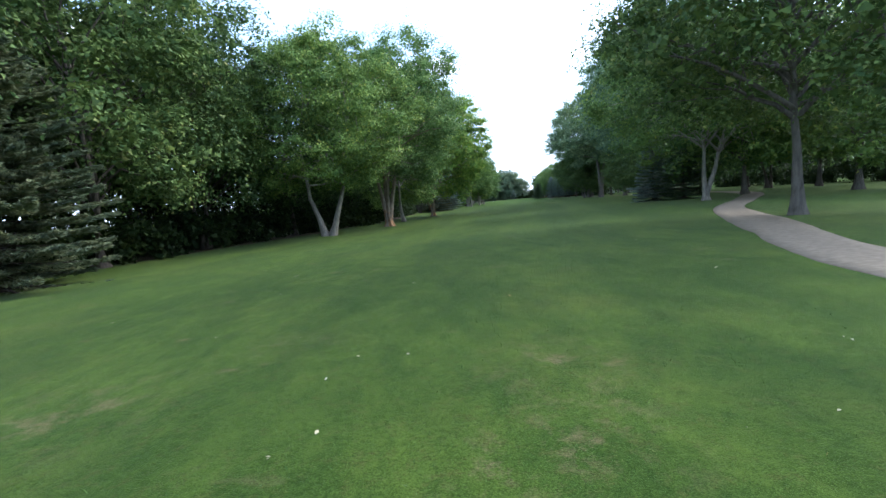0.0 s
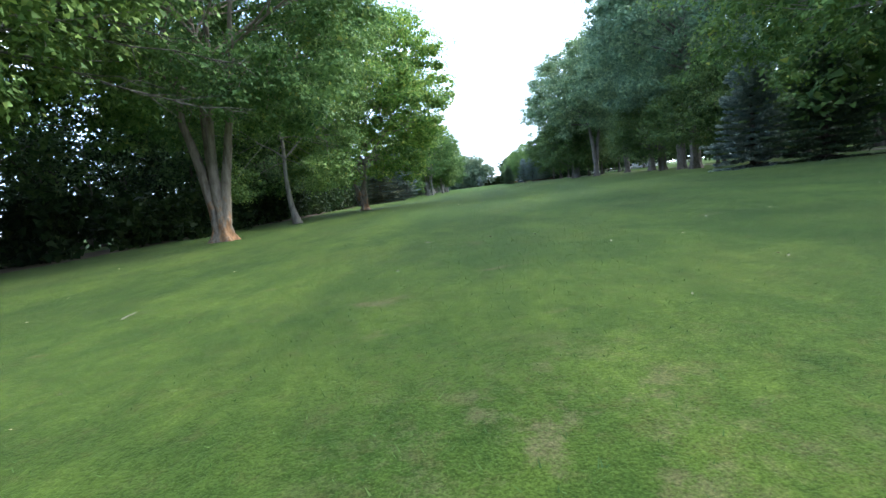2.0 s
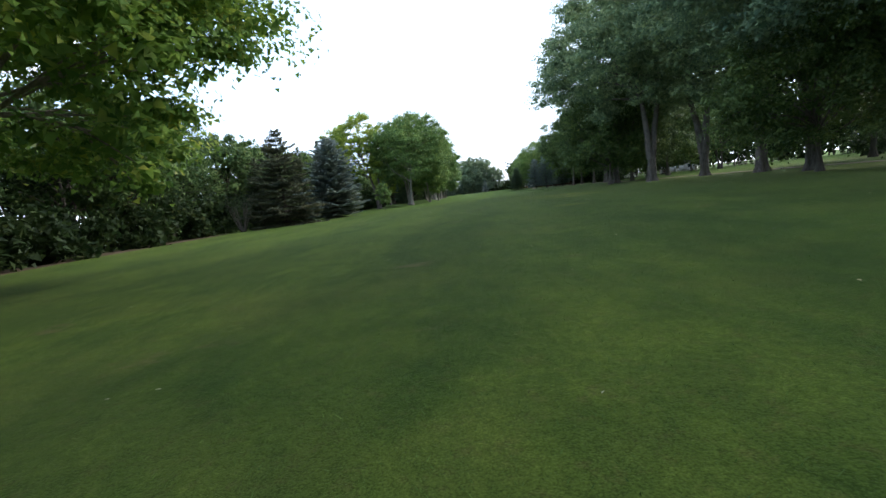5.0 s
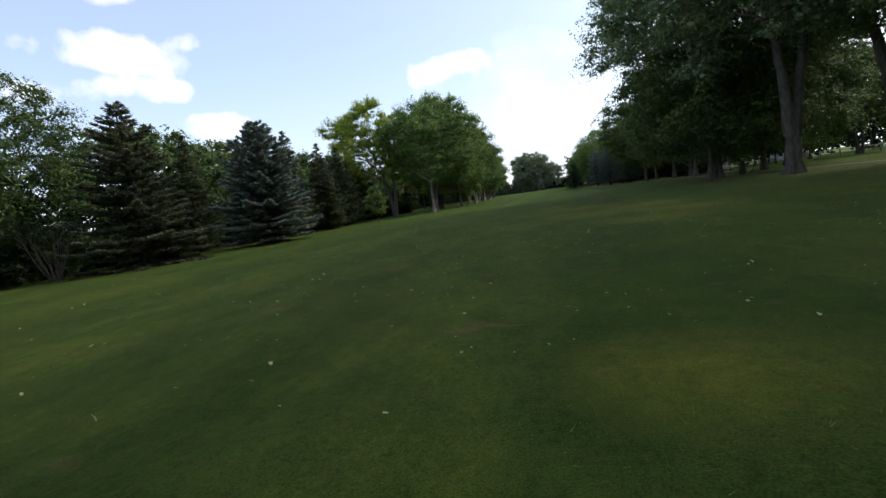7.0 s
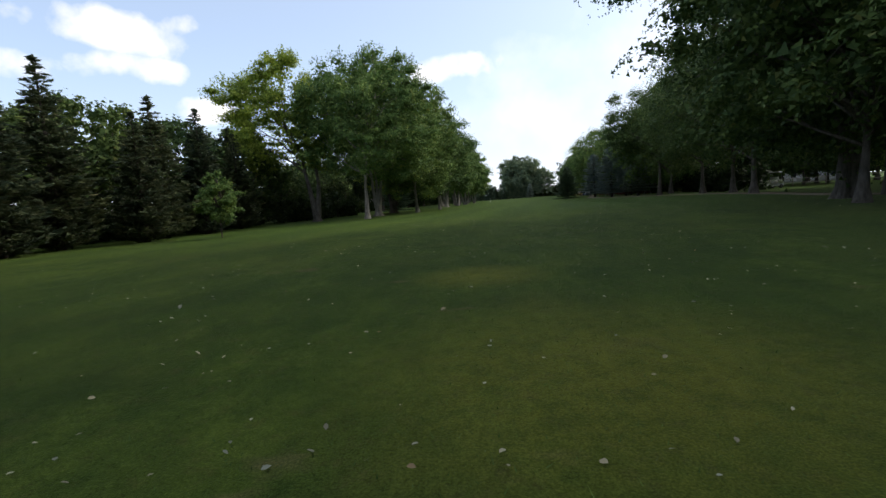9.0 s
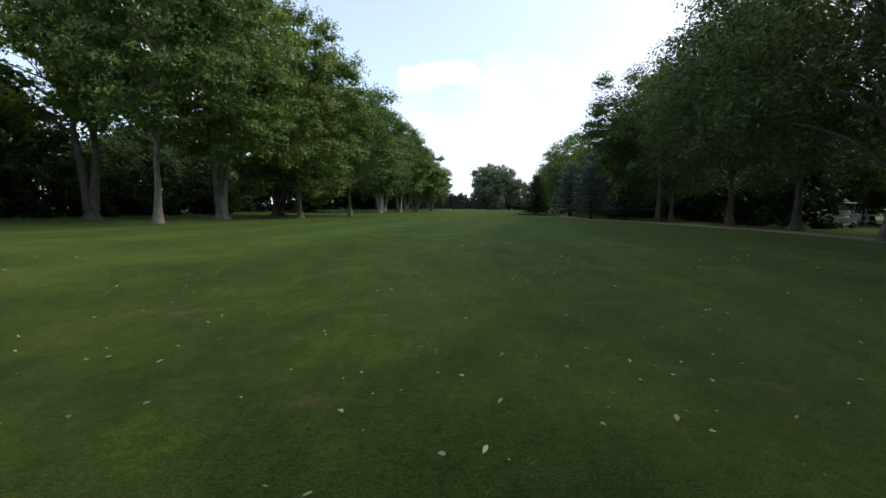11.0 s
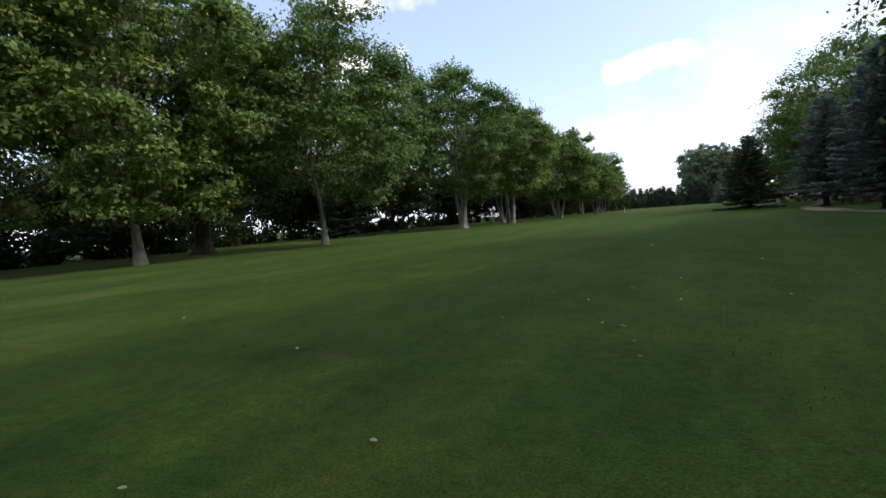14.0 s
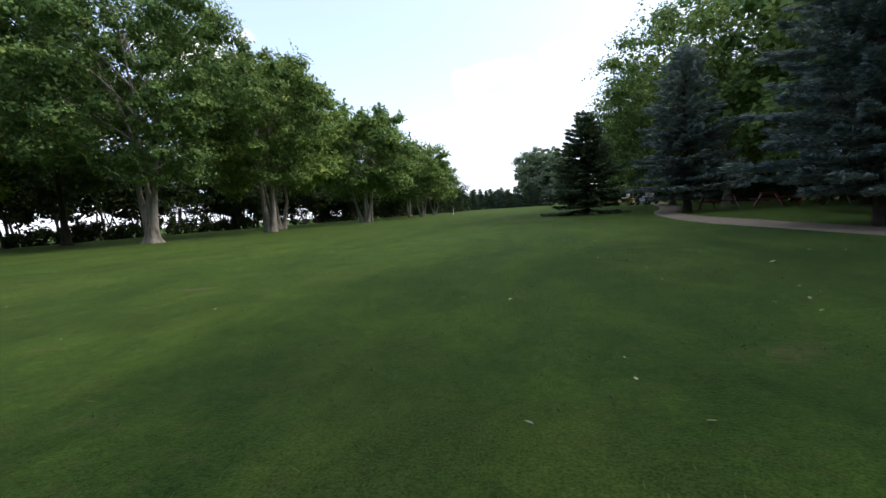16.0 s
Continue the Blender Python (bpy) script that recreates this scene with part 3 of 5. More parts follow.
def spruce_parts(rng, h, radius, clear=0.25, whorl=0.30, girth=0.3, density=60.0, card=0.26, sag=0.25, thin=0.0, dome=0.64, lift=0.13):
    wood, crown = Soup(), Soup()
    tube(wood, bent((0, 0, -0.1), (0, 0, h * 0.97), rng, 0.01, 8), np.linspace(girth / 2, 0.02, 8) * np.array([1.35] + [1] * 7), 8, 0.05)
    z, i = clear, 0
    at, nrm, dirs = [], [], []
    while z < h * 0.985:
        f = (z - clear) / (h - clear)
        reach = radius * (1 - f) ** dome * (0.86 + 0.14 * math.sin(z * 5.1)) + 0.10
        if f < 0.06:
            reach *= 0.82
        n_br = int(9 + 4 * (1 - f))
        for j in range(n_br):
            if rng.random() < thin:
                continue
            a = j * 2 * math.pi / n_br + i * 0.7 + rng.uniform(-0.22, 0.22)
            ln = reach * rng.uniform(0.72, 1.13)
            droop = (0.55 - 1.05 * f) * sag / 0.25 * 0.42
            s = np.linspace(0, 1, 6)
            rad = ln * s
            zz = z + rng.uniform(-0.07, 0.07) - ln * droop * s + ln * lift * s ** 2.4
            line = np.stack([math.cos(a) * rad, math.sin(a) * rad, zz], axis=1)
            if ln > 0.8:
                tube(wood, line[::2], np.linspace(0.022 + 0.008 * ln, 0.008, 3), 3)
            m = max(5, int(density * ln * (0.5 + 0.5 * ln)))
            t = rng.uniform(0.12, 1.03, m) ** 0.75
            side = rng.uniform(-1, 1, m) * (0.10 + 0.36 * ln * (1.05 - t)) * 0.75
            p = np.stack([np.interp(t, s, line[:, 0]), np.interp(t, s, line[:, 1]), np.interp(t, s, line[:, 2])], axis=1)
            p += np.stack([-math.sin(a) * side, math.cos(a) * side, rng.normal(size=m) * 0.035 - np.abs(side) * 0.18], axis=1)
            dd = np.stack([math.cos(a) - math.sin(a) * np.sign(side) * 0.7, math.sin(a) + math.cos(a) * np.sign(side) * 0.7,
                           rng.uniform(-0.25, 0.4, m)], axis=1) + rng.normal(size=(m, 3)) * 0.25
            at.append(p)
            dirs.append(dd)
        z += whorl * (0.75 + 0.5 * (1 - f)) * rng.uniform(0.8, 1.2)
        i += 1
    at, dirs = np.concatenate(at), np.concatenate(dirs)
    n = len(at)
    dirs /= np.linalg.norm(dirs, axis=1, keepdims=True)
    nn = rng.normal(size=(n, 3)) * 0.55 + np.array([0, 0, 1.0])
    b = np.cross(nn, dirs)
    b /= np.linalg.norm(b, axis=1, keepdims=True)
    nn = np.cross(dirs, b)
    s = (card * rng.uniform(0.6, 1.25, n))[:, None]
    v = np.stack([at - dirs * s * 0.45 + b * s * 0.22, at - dirs * s * 0.35 - b * s * 0.24, at + dirs * s * 0.6], axis=1)
    crown.add(v, np.arange(3 * n).reshape(n, 3), 3)
    return wood, crown


def spruce(seed, x, y, h, radius, needle=NEEDLE_GREEN, label="dark green spruce with branches down to the grass", group="spruces beside the fairway", **more):
    rng = np.random.default_rng(seed)
    wood, crown = spruce_parts(rng, h, radius, **more)
    ob = thing("spruce_tree", (x, y, gz(x, y)), label, "spruce tree", group)
    part("trunk", wood.mesh("trunk", BARK_DARK, True), ob)
    part("crown", crown.mesh("crown", needle), ob)
    return ob


def put(proto, x, y, scale=1.0, turn=0.0, stretch=1.0, label=""):
    """A further tree of the same kind, at another place, size and turn."""
    m = Matrix.Translation((x, y, gz(x, y))) @ Euler((0, 0, turn)).to_matrix().to_4x4() @ Matrix.Diagonal((scale, scale, scale * stretch, 1))
    ob = copy_thing(proto, m)
    if label:
        ob["label"] = label
    return ob


# ---- ground ----
def axis_steps(lo, hi, fine, far):
    inner = np.arange(lo, hi + fine, fine)
    k = np.geomspace(fine * 2, far, 26)
    return np.concatenate([lo - k[::-1], inner, hi + k])


def make_ground():
    xs, ys = axis_steps(-40, 90, 2.5, 3500), axis_steps(-30, 330, 2.5, 3500)
    gx, gy = np.meshgrid(xs, ys, indexing="ij")
    near = np.clip(1.3 - np.hypot((gx - 25) / 130, (gy - 140) / 320), 0, 1)
    z = (0.05 * np.sin(gx * 0.11 + 0.7) * np.cos(gy * 0.07) + 0.04 * np.sin(gx * 0.05 - gy * 0.06 + 1.3)) * np.minimum(near * 4, 1)
    s = Soup()
    nx, ny = len(xs), len(ys)
    i, j = np.meshgrid(np.arange(nx - 1), np.arange(ny - 1), indexing="ij")
    a = i * ny + j
    s.add(np.stack([gx, gy, z], axis=-1).reshape(-1, 3), np.stack([a, a + ny, a + ny + 1, a + 1], axis=-1).reshape(-1, 4))
    ob = new("ground", s.mesh("ground", TURF, True))
    return tagged(ob, "mown green golf fairway turf with dry yellow patches", "lawn", kind="structure")


make_ground()


def curve_points(ctrl, step):
    """A smooth line through the control points."""
    c = np.array(ctrl, float)
    c = np.concatenate([[2 * c[0] - c[1]], c, [2 * c[-1] - c[-2]]])
    out = []
    for i in range(1, len(c) - 2):
        n = max(2, int(np.linalg.norm(c[i + 1] - c[i]) / step))
        t = np.linspace(0, 1, n, endpoint=False)[:, None]
        p0, p1, p2, p3 = c[i - 1], c[i], c[i + 1], c[i + 2]
        out.append(0.5 * (2 * p1 + (p2 - p0) * t + (2 * p0 - 5 * p1 + 4 * p2 - p3) * t ** 2 + (3 * p1 - p0 - 3 * p2 + p3) * t ** 3))
    return np.concatenate(out + [c[-2:-1]])


def make_path():
    rng = np.random.default_rng(5)
    line = curve_points([(8.0, -12), (9.3, 3), (10.0, 9.8), (11.15, 13.75), (12.5, 16.7), (13.95, 20), (18.95, 31), (25.6, 40.5), (33, 52), (40, 70), (43.5, 90),
                         (42.5, 108), (38.6, 123), (40.2, 133), (42.2, 145), (41.8, 160), (40.0, 174), (39.2, 183), (39.7, 192), (43.5, 206), (48, 228)], 0.6)
    d = np.gradient(line, axis=0)
    d /= np.linalg.norm(d, axis=1, keepdims=True)
    nrm = np.stack([d[:, 1], -d[:, 0]], axis=1)
    wob = np.convolve(rng.normal(size=(len(line) + 8)), np.ones(9) / 9, "valid") * 0.16
    wide = np.interp(line[:, 1], [0, 60, 110, 240], [0.87, 0.90, 0.72, 0.72])
    s = Soup()
    n = len(line)
    cols = []
    for k, (u, dz) in enumerate(((-1.0, -0.05), (-0.97, 0.018), (-0.5, 0.035), (0.0, 0.042), (0.5, 0.035), (0.97, 0.018), (1.0, -0.05))):
        edge = wob * (1 if abs(u) > 0.9 else 0) * (1 if u > 0 else -1)
        p = line + nrm * (u * wide + edge)[:, None]
        zz = np.array([gz(a, b) for a, b in p]) + dz
        cols.append(np.column_stack([p, zz]))
    v = np.stack(cols, axis=1)
    i, j = np.meshgrid(np.arange(n - 1), np.arange(6), indexing="ij")
    a = i * 7 + j
    s.add(v.reshape(-1, 3), np.stack([a, a + 1, a + 8, a + 7], axis=-1).reshape(-1, 4))
    ob = new("path", s.mesh("path", ASPHALT, True))
    return tagged(ob, "narrow worn grey cart path winding between the trees", "path", kind="structure")


make_path()

# ---- trees on the near side of the fairway, in the order of the flight ----
TWIN = "broadleaf tree with a pale forked trunk on the lawn"
forked = broadleaf(11, -6.9, 38.0, 14.6, 2.8, 6.2, ((-0.30, 0.02), (0.30, 0.06)), 0.62, 78000, 0.145, bark=BARK_PALE, label=TWIN, shift=(0.5, -0.5), lobes=19, tuft=110, spray=1.4, skirt=4.4, twigs_each=5)
broadleaf(12, -3.6, 46.9, 17.6, 3.4, 6.6, ((-0.17, 0.0), (-0.02, 0.07), (0.07, -0.03), (0.21, 0.03)), 0.84, 84000, 0.145, bark=BARK_PEELED,
          label="old broadleaf tree with three stems and peeling orange bark", bole=1.25, shift=(0.6, 0.0), lobes=20, tuft=110, spray=1.4, skirt=4.9, fork=1.2, twigs_each=5)
broadleaf(13, -3.4, 57.3, 18.5, 1.6, 6.2, ((-0.07, 0.0),), 0.40, 70000, 0.145, bark=BARK_PALE, label="broadleaf tree with one slender pale trunk", lobes=17, tuft=110, spray=1.4, skirt=2.7, fork=1.6, twigs_each=5, limb_share=0.3)
broadleaf(14, -0.6, 69.1, 16.5, 2.0, 7.0, ((-0.30, 0.04), (0.10, 0.02)), 0.72, 76000, 0.165, bark=BARK_PEELED, leaf=LEAF_BRIGHT,
          label="broad leaning tree with gnarled peeling trunk and bright leaves", bole=1.7, shift=(0.6, 0.0), lobes=24, tuft=110, spray=2.0, skirt=3.4, twigs_each=5)
broadleaf(15, 0.5, 148.3, 18.0, 4.2, 5.6, ((-0.15, 0.0), (0.12, 0.0)), 0.9, 34000, 0.19, leaf=LEAF_YELLOW,
          label="tall tree with thin yellow-green foliage and forked trunk", bole=1.1, shift=(-3.2, 0.0), lobes=19, airy=0.9)
broadleaf(16, 7.0, 145.2, 16.8, 3.2, 6.4, ((0.02, 0.0),), 0.5, 52000, 0.175, bark=BARK_PALE, label="dense broadleaf tree with one straight pale trunk", shift=(0.8, 0.3), lobes=19)
broadleaf(17, 6.2, 153.7, 18.0, 3.0, 6.2, ((-0.14, 0.0), (0.01, 0.06), (0.17, 0.0)), 0.95, 54000, 0.17, bark=BARK_PALE, label="broadleaf tree with fused pale stems on a buttressed foot", bole=1.9, shift=(0.8, 0.0), lobes=19)
broadleaf(18, 10.2, 159.6, 15.2, 2.4, 5.4, ((-0.05, 0.0),), 0.5, 50000, 0.165, bark=BARK_PALE, label="broadleaf tree with one slender pale trunk", lobes=17, skirt=2.9)
broadleaf(19, 5.7, 165.8, 14.5, 2.4, 6.4, ((-0.2, 0.0), (0.05, 0.1), (0.38, -0.1)), 1.1, 44000, 0.17, bark=BARK_DARK, leaf=LEAF_ELM,
          label="dark broad tree with thick short trunk and spreading limbs", bole=1.9, lobes=17)
broadleaf(20, 12.2, 169.3, 13.5, 2.0, 5.9, ((-0.03, 0.0),), 0.42, 42000, 0.17, bark=BARK_PALE, label="open slender broadleaf tree showing sky through its crown", lobes=14, airy=1.15)
broadleaf(21, 11.5, 190.2, 15.9, 2.6, 6.2, ((-0.20, 0.0), (0.02, 0.0), (0.16, 0.0)), 0.85, 56000, 0.18, bark=BARK_PALE, label="dense rounded tree with three pale stems", bole=1.2, lobes=19, shift=(-0.8, 0.0))
broadleaf(22, 13.1, 200.0, 13.8, 2.6, 5.4, ((-0.12, 0.0), (0.10, 0.0)), 0.75, 40000, 0.19, bark=BARK_PALE, label=TWIN, lobes=17)
broadleaf(23, -0.3, 195.1, 13.5, 3.6, 5.2, ((0.0, 0.0),), 0.6, 16000, 0.28, bark=BARK_DARK, leaf=LEAF_ELM, label="dark-trunked broadleaf tree behind the row", lobes=16)
broadleaf(24, -1.0, 189.0, 15.4, 2.4, 5.4, ((0.05, 0.0),), 0.5, 24000, 0.21, leaf=LEAF_YELLOW, label="bright yellow-green broadleaf tree behind the row", lobes=16)
row = broadleaf(25, 14.1, 218.2, 12.6, 2.2, 5.8, ((-0.3, 0.0), (0.0, 0.1), (0.28, 0.0)), 0.7, 14000, 0.33, bark=BARK_PALE,
                label="broadleaf tree with a fan of pale stems", lobes=16)
put(row, 9.0, 208.5, 1.15, 1.2)
put(row, 10.6, 230.0, 1.12, 2.2)
put(row, 15.8, 240.0, 0.86, 4.0)
put(row, 11.0, 250.0, 1.0, 5.2)
put(row, 13.4, 262.0, 0.82, 0.6)


def dead_limb(runs):
    """Bare branches with twigs, from and to places relative to the tree's foot."""
    rng = np.random.default_rng(29)
    wood = Soup()
    for a, b in runs:
        line = bent(a, b, rng, 0.10, 9)
        ln = np.linalg.norm(np.array(b) - np.array(a))
        tube(wood, line, np.linspace(0.035, 0.010, 9), 6)
        for j in range(3, 9):
            for _ in range(2):
                d = (line[j] - line[j - 1]) / np.linalg.norm(line[j] - line[j - 1])
                tip = line[j] + d * ln * 0.13 + rng.normal(size=3) * ln * 0.07 - np.array([0, 0, 0.12])
                tube(wood, bent(line[j], tip, rng, 0.15, 5), np.linspace(0.016, 0.005, 5), 4)
    return wood.mesh("dead_branch", BARK_GREY, True)


part("dead_branch", dead_limb([((1.5, 0.6, 6.3), (6.9, 3.5, 5.1)), ((1.5, 0.6, 5.6), (6.4, 3.2, 3.9)), ((2.0, 1.0, 6.6), (5.2, 2.6, 5.8))]), forked,
     "bare grey dead branches")

# ---- bushy trees where the flight begins ----
ELM = "bushy elm-like tree with fine drooping foliage down to the shrubs"
elm = broadleaf(31, -14.0, 33.5, 17.6, 1.0, 6.2, ((-0.1, 0.0), (0.12, 0.05)), 0.6, 34000, 0.17, leaf=LEAF_ELM, bark=BARK_DARK, label=ELM, droop=0.5, lobes=22)
put(elm, -14.5, 25.0, 1.05, 2.0)
put(elm, -19.5, 18.0, 1.15, 4.1)
put(elm, -11.5, 43.5, 0.92, 5.0)

back = broadleaf(32, -13.0, 95.0, 11.2, 1.2, 4.8, ((-0.1, 0.0), (0.12, 0.05)), 0.5, 8000, 0.32, leaf=LEAF_ELM, bark=BARK_DARK,
                 label="dark rounded tree behind the row of cedars", lobes=17, droop=0.25)
put(back, -27.0, 14.0, 1.8, 3.1)
put(back, -24.0, 29.0, 1.7, 1.1)
put(back, -20.0, 37.0, 1.5, 0.8)
put(elm, -15.2, 104.0, 0.78, 1.0)
put(back, -12.6, 113.0, 1.0, 2.2)
put(back, -12.0, 122.0, 0.96, 3.4)
put(back, -11.6, 131.0, 1.0, 4.6)
put(back, -10.4, 140.0, 0.98, 5.8)
put(back, -8.6, 149.0, 1.0, 0.7)
put(back, -7.0, 158.0, 0.62, 1.9)
put(back, -9.5, 166.5, 0.75, 3.0)
put(back, -9.0, 175.5, 0.95, 4.3)
put(back, -15.5, 158.0, 0.6, 5.4)
put(back, -15.0, 169.0, 0.75, 0.1)
put(elm, -11.5, 63.5, 0.95, 0.4)
put(elm, -11.0, 75.0, 0.8, 2.7)
put(back, -11.5, 87.0, 0.95, 4.7)

# ---- trees by the cart path ----
broadleaf(41, 16.8, 22.3, 15.5, 3.0, 7.2, ((-0.02, 0.0),), 0.52, 54000, 0.165, leaf=LEAF_ELM, bark=BARK_GREY,
          label="spreading tree with stout straight trunk beside the cart path", droop=0.35, lobes=22, limb_share=0.7, tuft=95, twigs_each=5)
broadleaf(42, 24.7, 44.7, 16.0, 3.0, 8.2, ((-0.02, 0.0), (0.34, -0.02)), 0.62, 54000, 0.17, leaf=LEAF_MAPLE, bark=BARK_PALE,
          label="large tree with forked grey trunk beside the cart path", bole=1.4, droop=0.3, lobes=20, limb_share=0.7, tuft=95, twigs_each=5)
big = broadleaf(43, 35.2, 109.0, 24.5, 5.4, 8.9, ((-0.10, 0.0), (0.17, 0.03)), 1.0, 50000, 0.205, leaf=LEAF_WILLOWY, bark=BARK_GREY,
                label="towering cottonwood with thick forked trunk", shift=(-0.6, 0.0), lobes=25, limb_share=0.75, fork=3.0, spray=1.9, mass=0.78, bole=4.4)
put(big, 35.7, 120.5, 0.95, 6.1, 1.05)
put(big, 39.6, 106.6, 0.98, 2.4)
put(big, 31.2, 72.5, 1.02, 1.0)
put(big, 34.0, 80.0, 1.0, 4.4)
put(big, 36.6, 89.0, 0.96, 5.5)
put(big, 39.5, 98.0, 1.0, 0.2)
lower = broadleaf(44, 33.4, 116.6, 11.0, 1.8, 6.2, ((0.05, 0.0),), 0.45, 32000, 0.185, leaf=LEAF_ELM, bark=BARK_GREY,
                  label="low dense broadleaf tree under the cottonwoods", lobes=19, droop=0.3)
put(lower, 38.3, 121.5, 1.1, 2.0)
put(lower, 61.0, 163.5, 0.75, 1.2)
put(lower, 66.0, 166.5, 0.72, 3.9)
put(lower, 34.6, 86.0, 0.85, 3.3)
put(lower, 29.5, 66.5, 0.8, 5.0)
put(lower, 43.5, 128.0, 1.25, 4.2)
# elm leaves, darker than the maples, put this tree's shaded side into its colour
full = broadleaf(46, 40.8, 137.5, 15.0, 2.0, 7.2, ((0.0, 0.0),), 0.6, 48000, 0.17, leaf=LEAF_ELM, bark=BARK_GREY,
          label="full dark green tree with low branches by the path", lobes=22, droop=0.25, shift=(-0.8, 0.0), spray=1.2)
put(full, 44.2, 147.5, 1.0, 1.9)
mass = broadleaf(45, 47.5, 172.0, 14.3, 1.8, 6.9, ((0.0, 0.0),), 0.6, 9500, 0.36, leaf=LEAF_MAPLE, bark=BARK_GREY,
                 label="full dark green tree with low branches by the path", lobes=22, droop=0.25, shift=(-0.8, 0.0))
put(mass, 60.0, 171.5, 0.84, 1.5)
put(mass, 65.5, 168.0, 0.82, 0.2)
put(mass, 69.5, 163.0, 0.84, 2.4)
put(back, 72.5, 181.0, 1.35, 2.9)
put(mass, 65.0, 181.0, 0.85, 4.1)
put(back, 68.0, 150.0, 1.35, 5.7)
put(full, 45.0, 156.0, 1.0, 3.0)
broadleaf(47, 44.0, 167.0, 15.0, 4.4, 6.2, ((0.02, 0.0),), 0.55, 40000, 0.17, leaf=LEAF_ELM, bark=BARK_DARK,
          label="tall dark tree with high overhanging crown by the path", lobes=20, droop=0.25, limb_share=0.7)
put(full, 52.0, 139.0, 1.05, 5.5)
put(mass, 51.0, 182.0, 0.95, 2.1)
put(mass, 50.5, 193.5, 0.92, 1.0)
put(mass, 54.0, 203.0, 0.95, 3.0)
leafy = broadleaf(48, 46.5, 203.0, 14.4, 1.9, 6.9, ((0.0, 0.0),), 0.6, 34000, 0.195, leaf=LEAF_MAPLE, bark=BARK_GREY,
                  label="full green tree standing behind the spruces", lobes=22, droop=0.2, shift=(-0.8, 0.0))
put(leafy, 45.2, 211.5, 0.80, 0.8)
put(leafy, 48.2, 211.5, 0.84, 5.0)
put(mass, 50.0, 218.0, 0.9, 1.9)
put(mass, 48.0, 232.0, 0.85, 0.3)
put(back, 52.0, 250.0, 1.35, 2.8)
put(back, 54.0, 272.0, 1.35, 4.9)
put(mass, 33.4, 39.5, 1.0, 2.2)
put(mass, 31.5, 50.5, 1.05, 0.4)
put(back, 43.4, 56.8, 1.35, 4.0)
put(back, 45.0, 67.8, 1.35, 5.9)
put(back, 52.0, 84.0, 1.35, 1.3)
put(back, 54.0, 103.0, 1.35, 3.9)

# ---- spruces ----
BLUE = "blue spruce with dense silvery whorls down to the grass"
spruce(51, 0.7, 107.1, 8.2, 4.25, NEEDLE_BLUE, BLUE, density=130, girth=0.34, whorl=0.33, card=0.22, dome=0.55)
spruce(52, -1.6, 98.0, 8.2, 4.1, NEEDLE_BROWN, "thinning brownish spruce at the edge of the lawn", thin=0.22, density=80, clear=0.4, whorl=0.34, card=0.22, dome=0.75)
spruce(53, 24.7, 55.6, 7.8, 2.8, NEEDLE_BLUE, BLUE, density=105, girth=0.34, card=0.21, dome=0.75)
spruce(54, 26.6, 52.6, 7.0, 3.4, NEEDLE_GREEN, "dark green spruce standing under tall trees", density=80, girth=0.34, card=0.22, dome=0.9)
dark = spruce(55, 36.6, 199.2, 6.7, 3.2, NEEDLE_GREEN, density=78, card=0.24, girth=0.3, clear=0.35, whorl=0.27)
blue = spruce(56, 41.0, 193.5, 8.5, 3.1, NEEDLE_BLUE, BLUE, density=54, card=0.25, dome=0.58, girth=0.36, clear=1.0, whorl=0.34)
spruce(59, 40.4, 178.6, 8.4, 3.1, NEEDLE_BLUE, "large blue spruce with bare lower trunk by the path", density=115, card=0.17, dome=0.58, girth=0.36, clear=1.0, whorl=0.31)
put(blue, 44.4, 184.5, 1.02, 3.0)
put(blue, 44.0, 176.5, 1.02, 4.6)
put(blue, 47.0, 190.0, 1.05, 0.5)
spruce(58, -12.6, 17.9, 9.6, 5.0, NEEDLE_GREY, "tall grey-green spruce with loose hanging branches", density=78, card=0.22, girth=0.4, thin=0.1, whorl=0.34, dome=0.62)
put(dark, 3.3, 182.0, 1.05, 0.8, 1.1, "broad dull green spruce behind the row of trees")
put(blue, 38.5, 303.0, 0.75, 2.2, 1.0, "distant blue spruce in front of tall trees")

cedar = spruce(57, -4.0, 113.0, 8.6, 2.3, NEEDLE_CEDAR, "ragged dark cedar in a dense row", "cedars behind the lawn", density=27, whorl=0.27, card=0.30, sag=-0.25, clear=0.1, thin=0.22, dome=0.8)
k = 0
for x, y, sc in ((-5.6, 108.5, 0.80), (-6.8, 106.6, 0.78), (-2.4, 116.5, 0.88), (-3.4, 120.5, 0.95), (-1.2, 124.0, 0.85), (-3.0, 128.0, 0.98), (-2.2, 132.0, 0.9),
                 (-4.4, 135.5, 0.95), (-3.6, 139.5, 0.88), (-6.0, 143.0, 0.95)):
    k += 1
    put(cedar, x, y, sc * 1.26, k * 1.37, 0.92 + 0.08 * math.sin(k * 2.1))

# ---- young tree and shrub on the lawn ----
broadleaf(61, 4.2, 123.0, 3.75, 0.35, 1.0, ((0.0, 0.0),), 0.09, 8000, 0.10, leaf=LEAF_MAPLE, bark=BARK_DARK,
          label="small young tree standing alone on the lawn", name="sapling", lobes=13, flare=1.2, group="saplings")


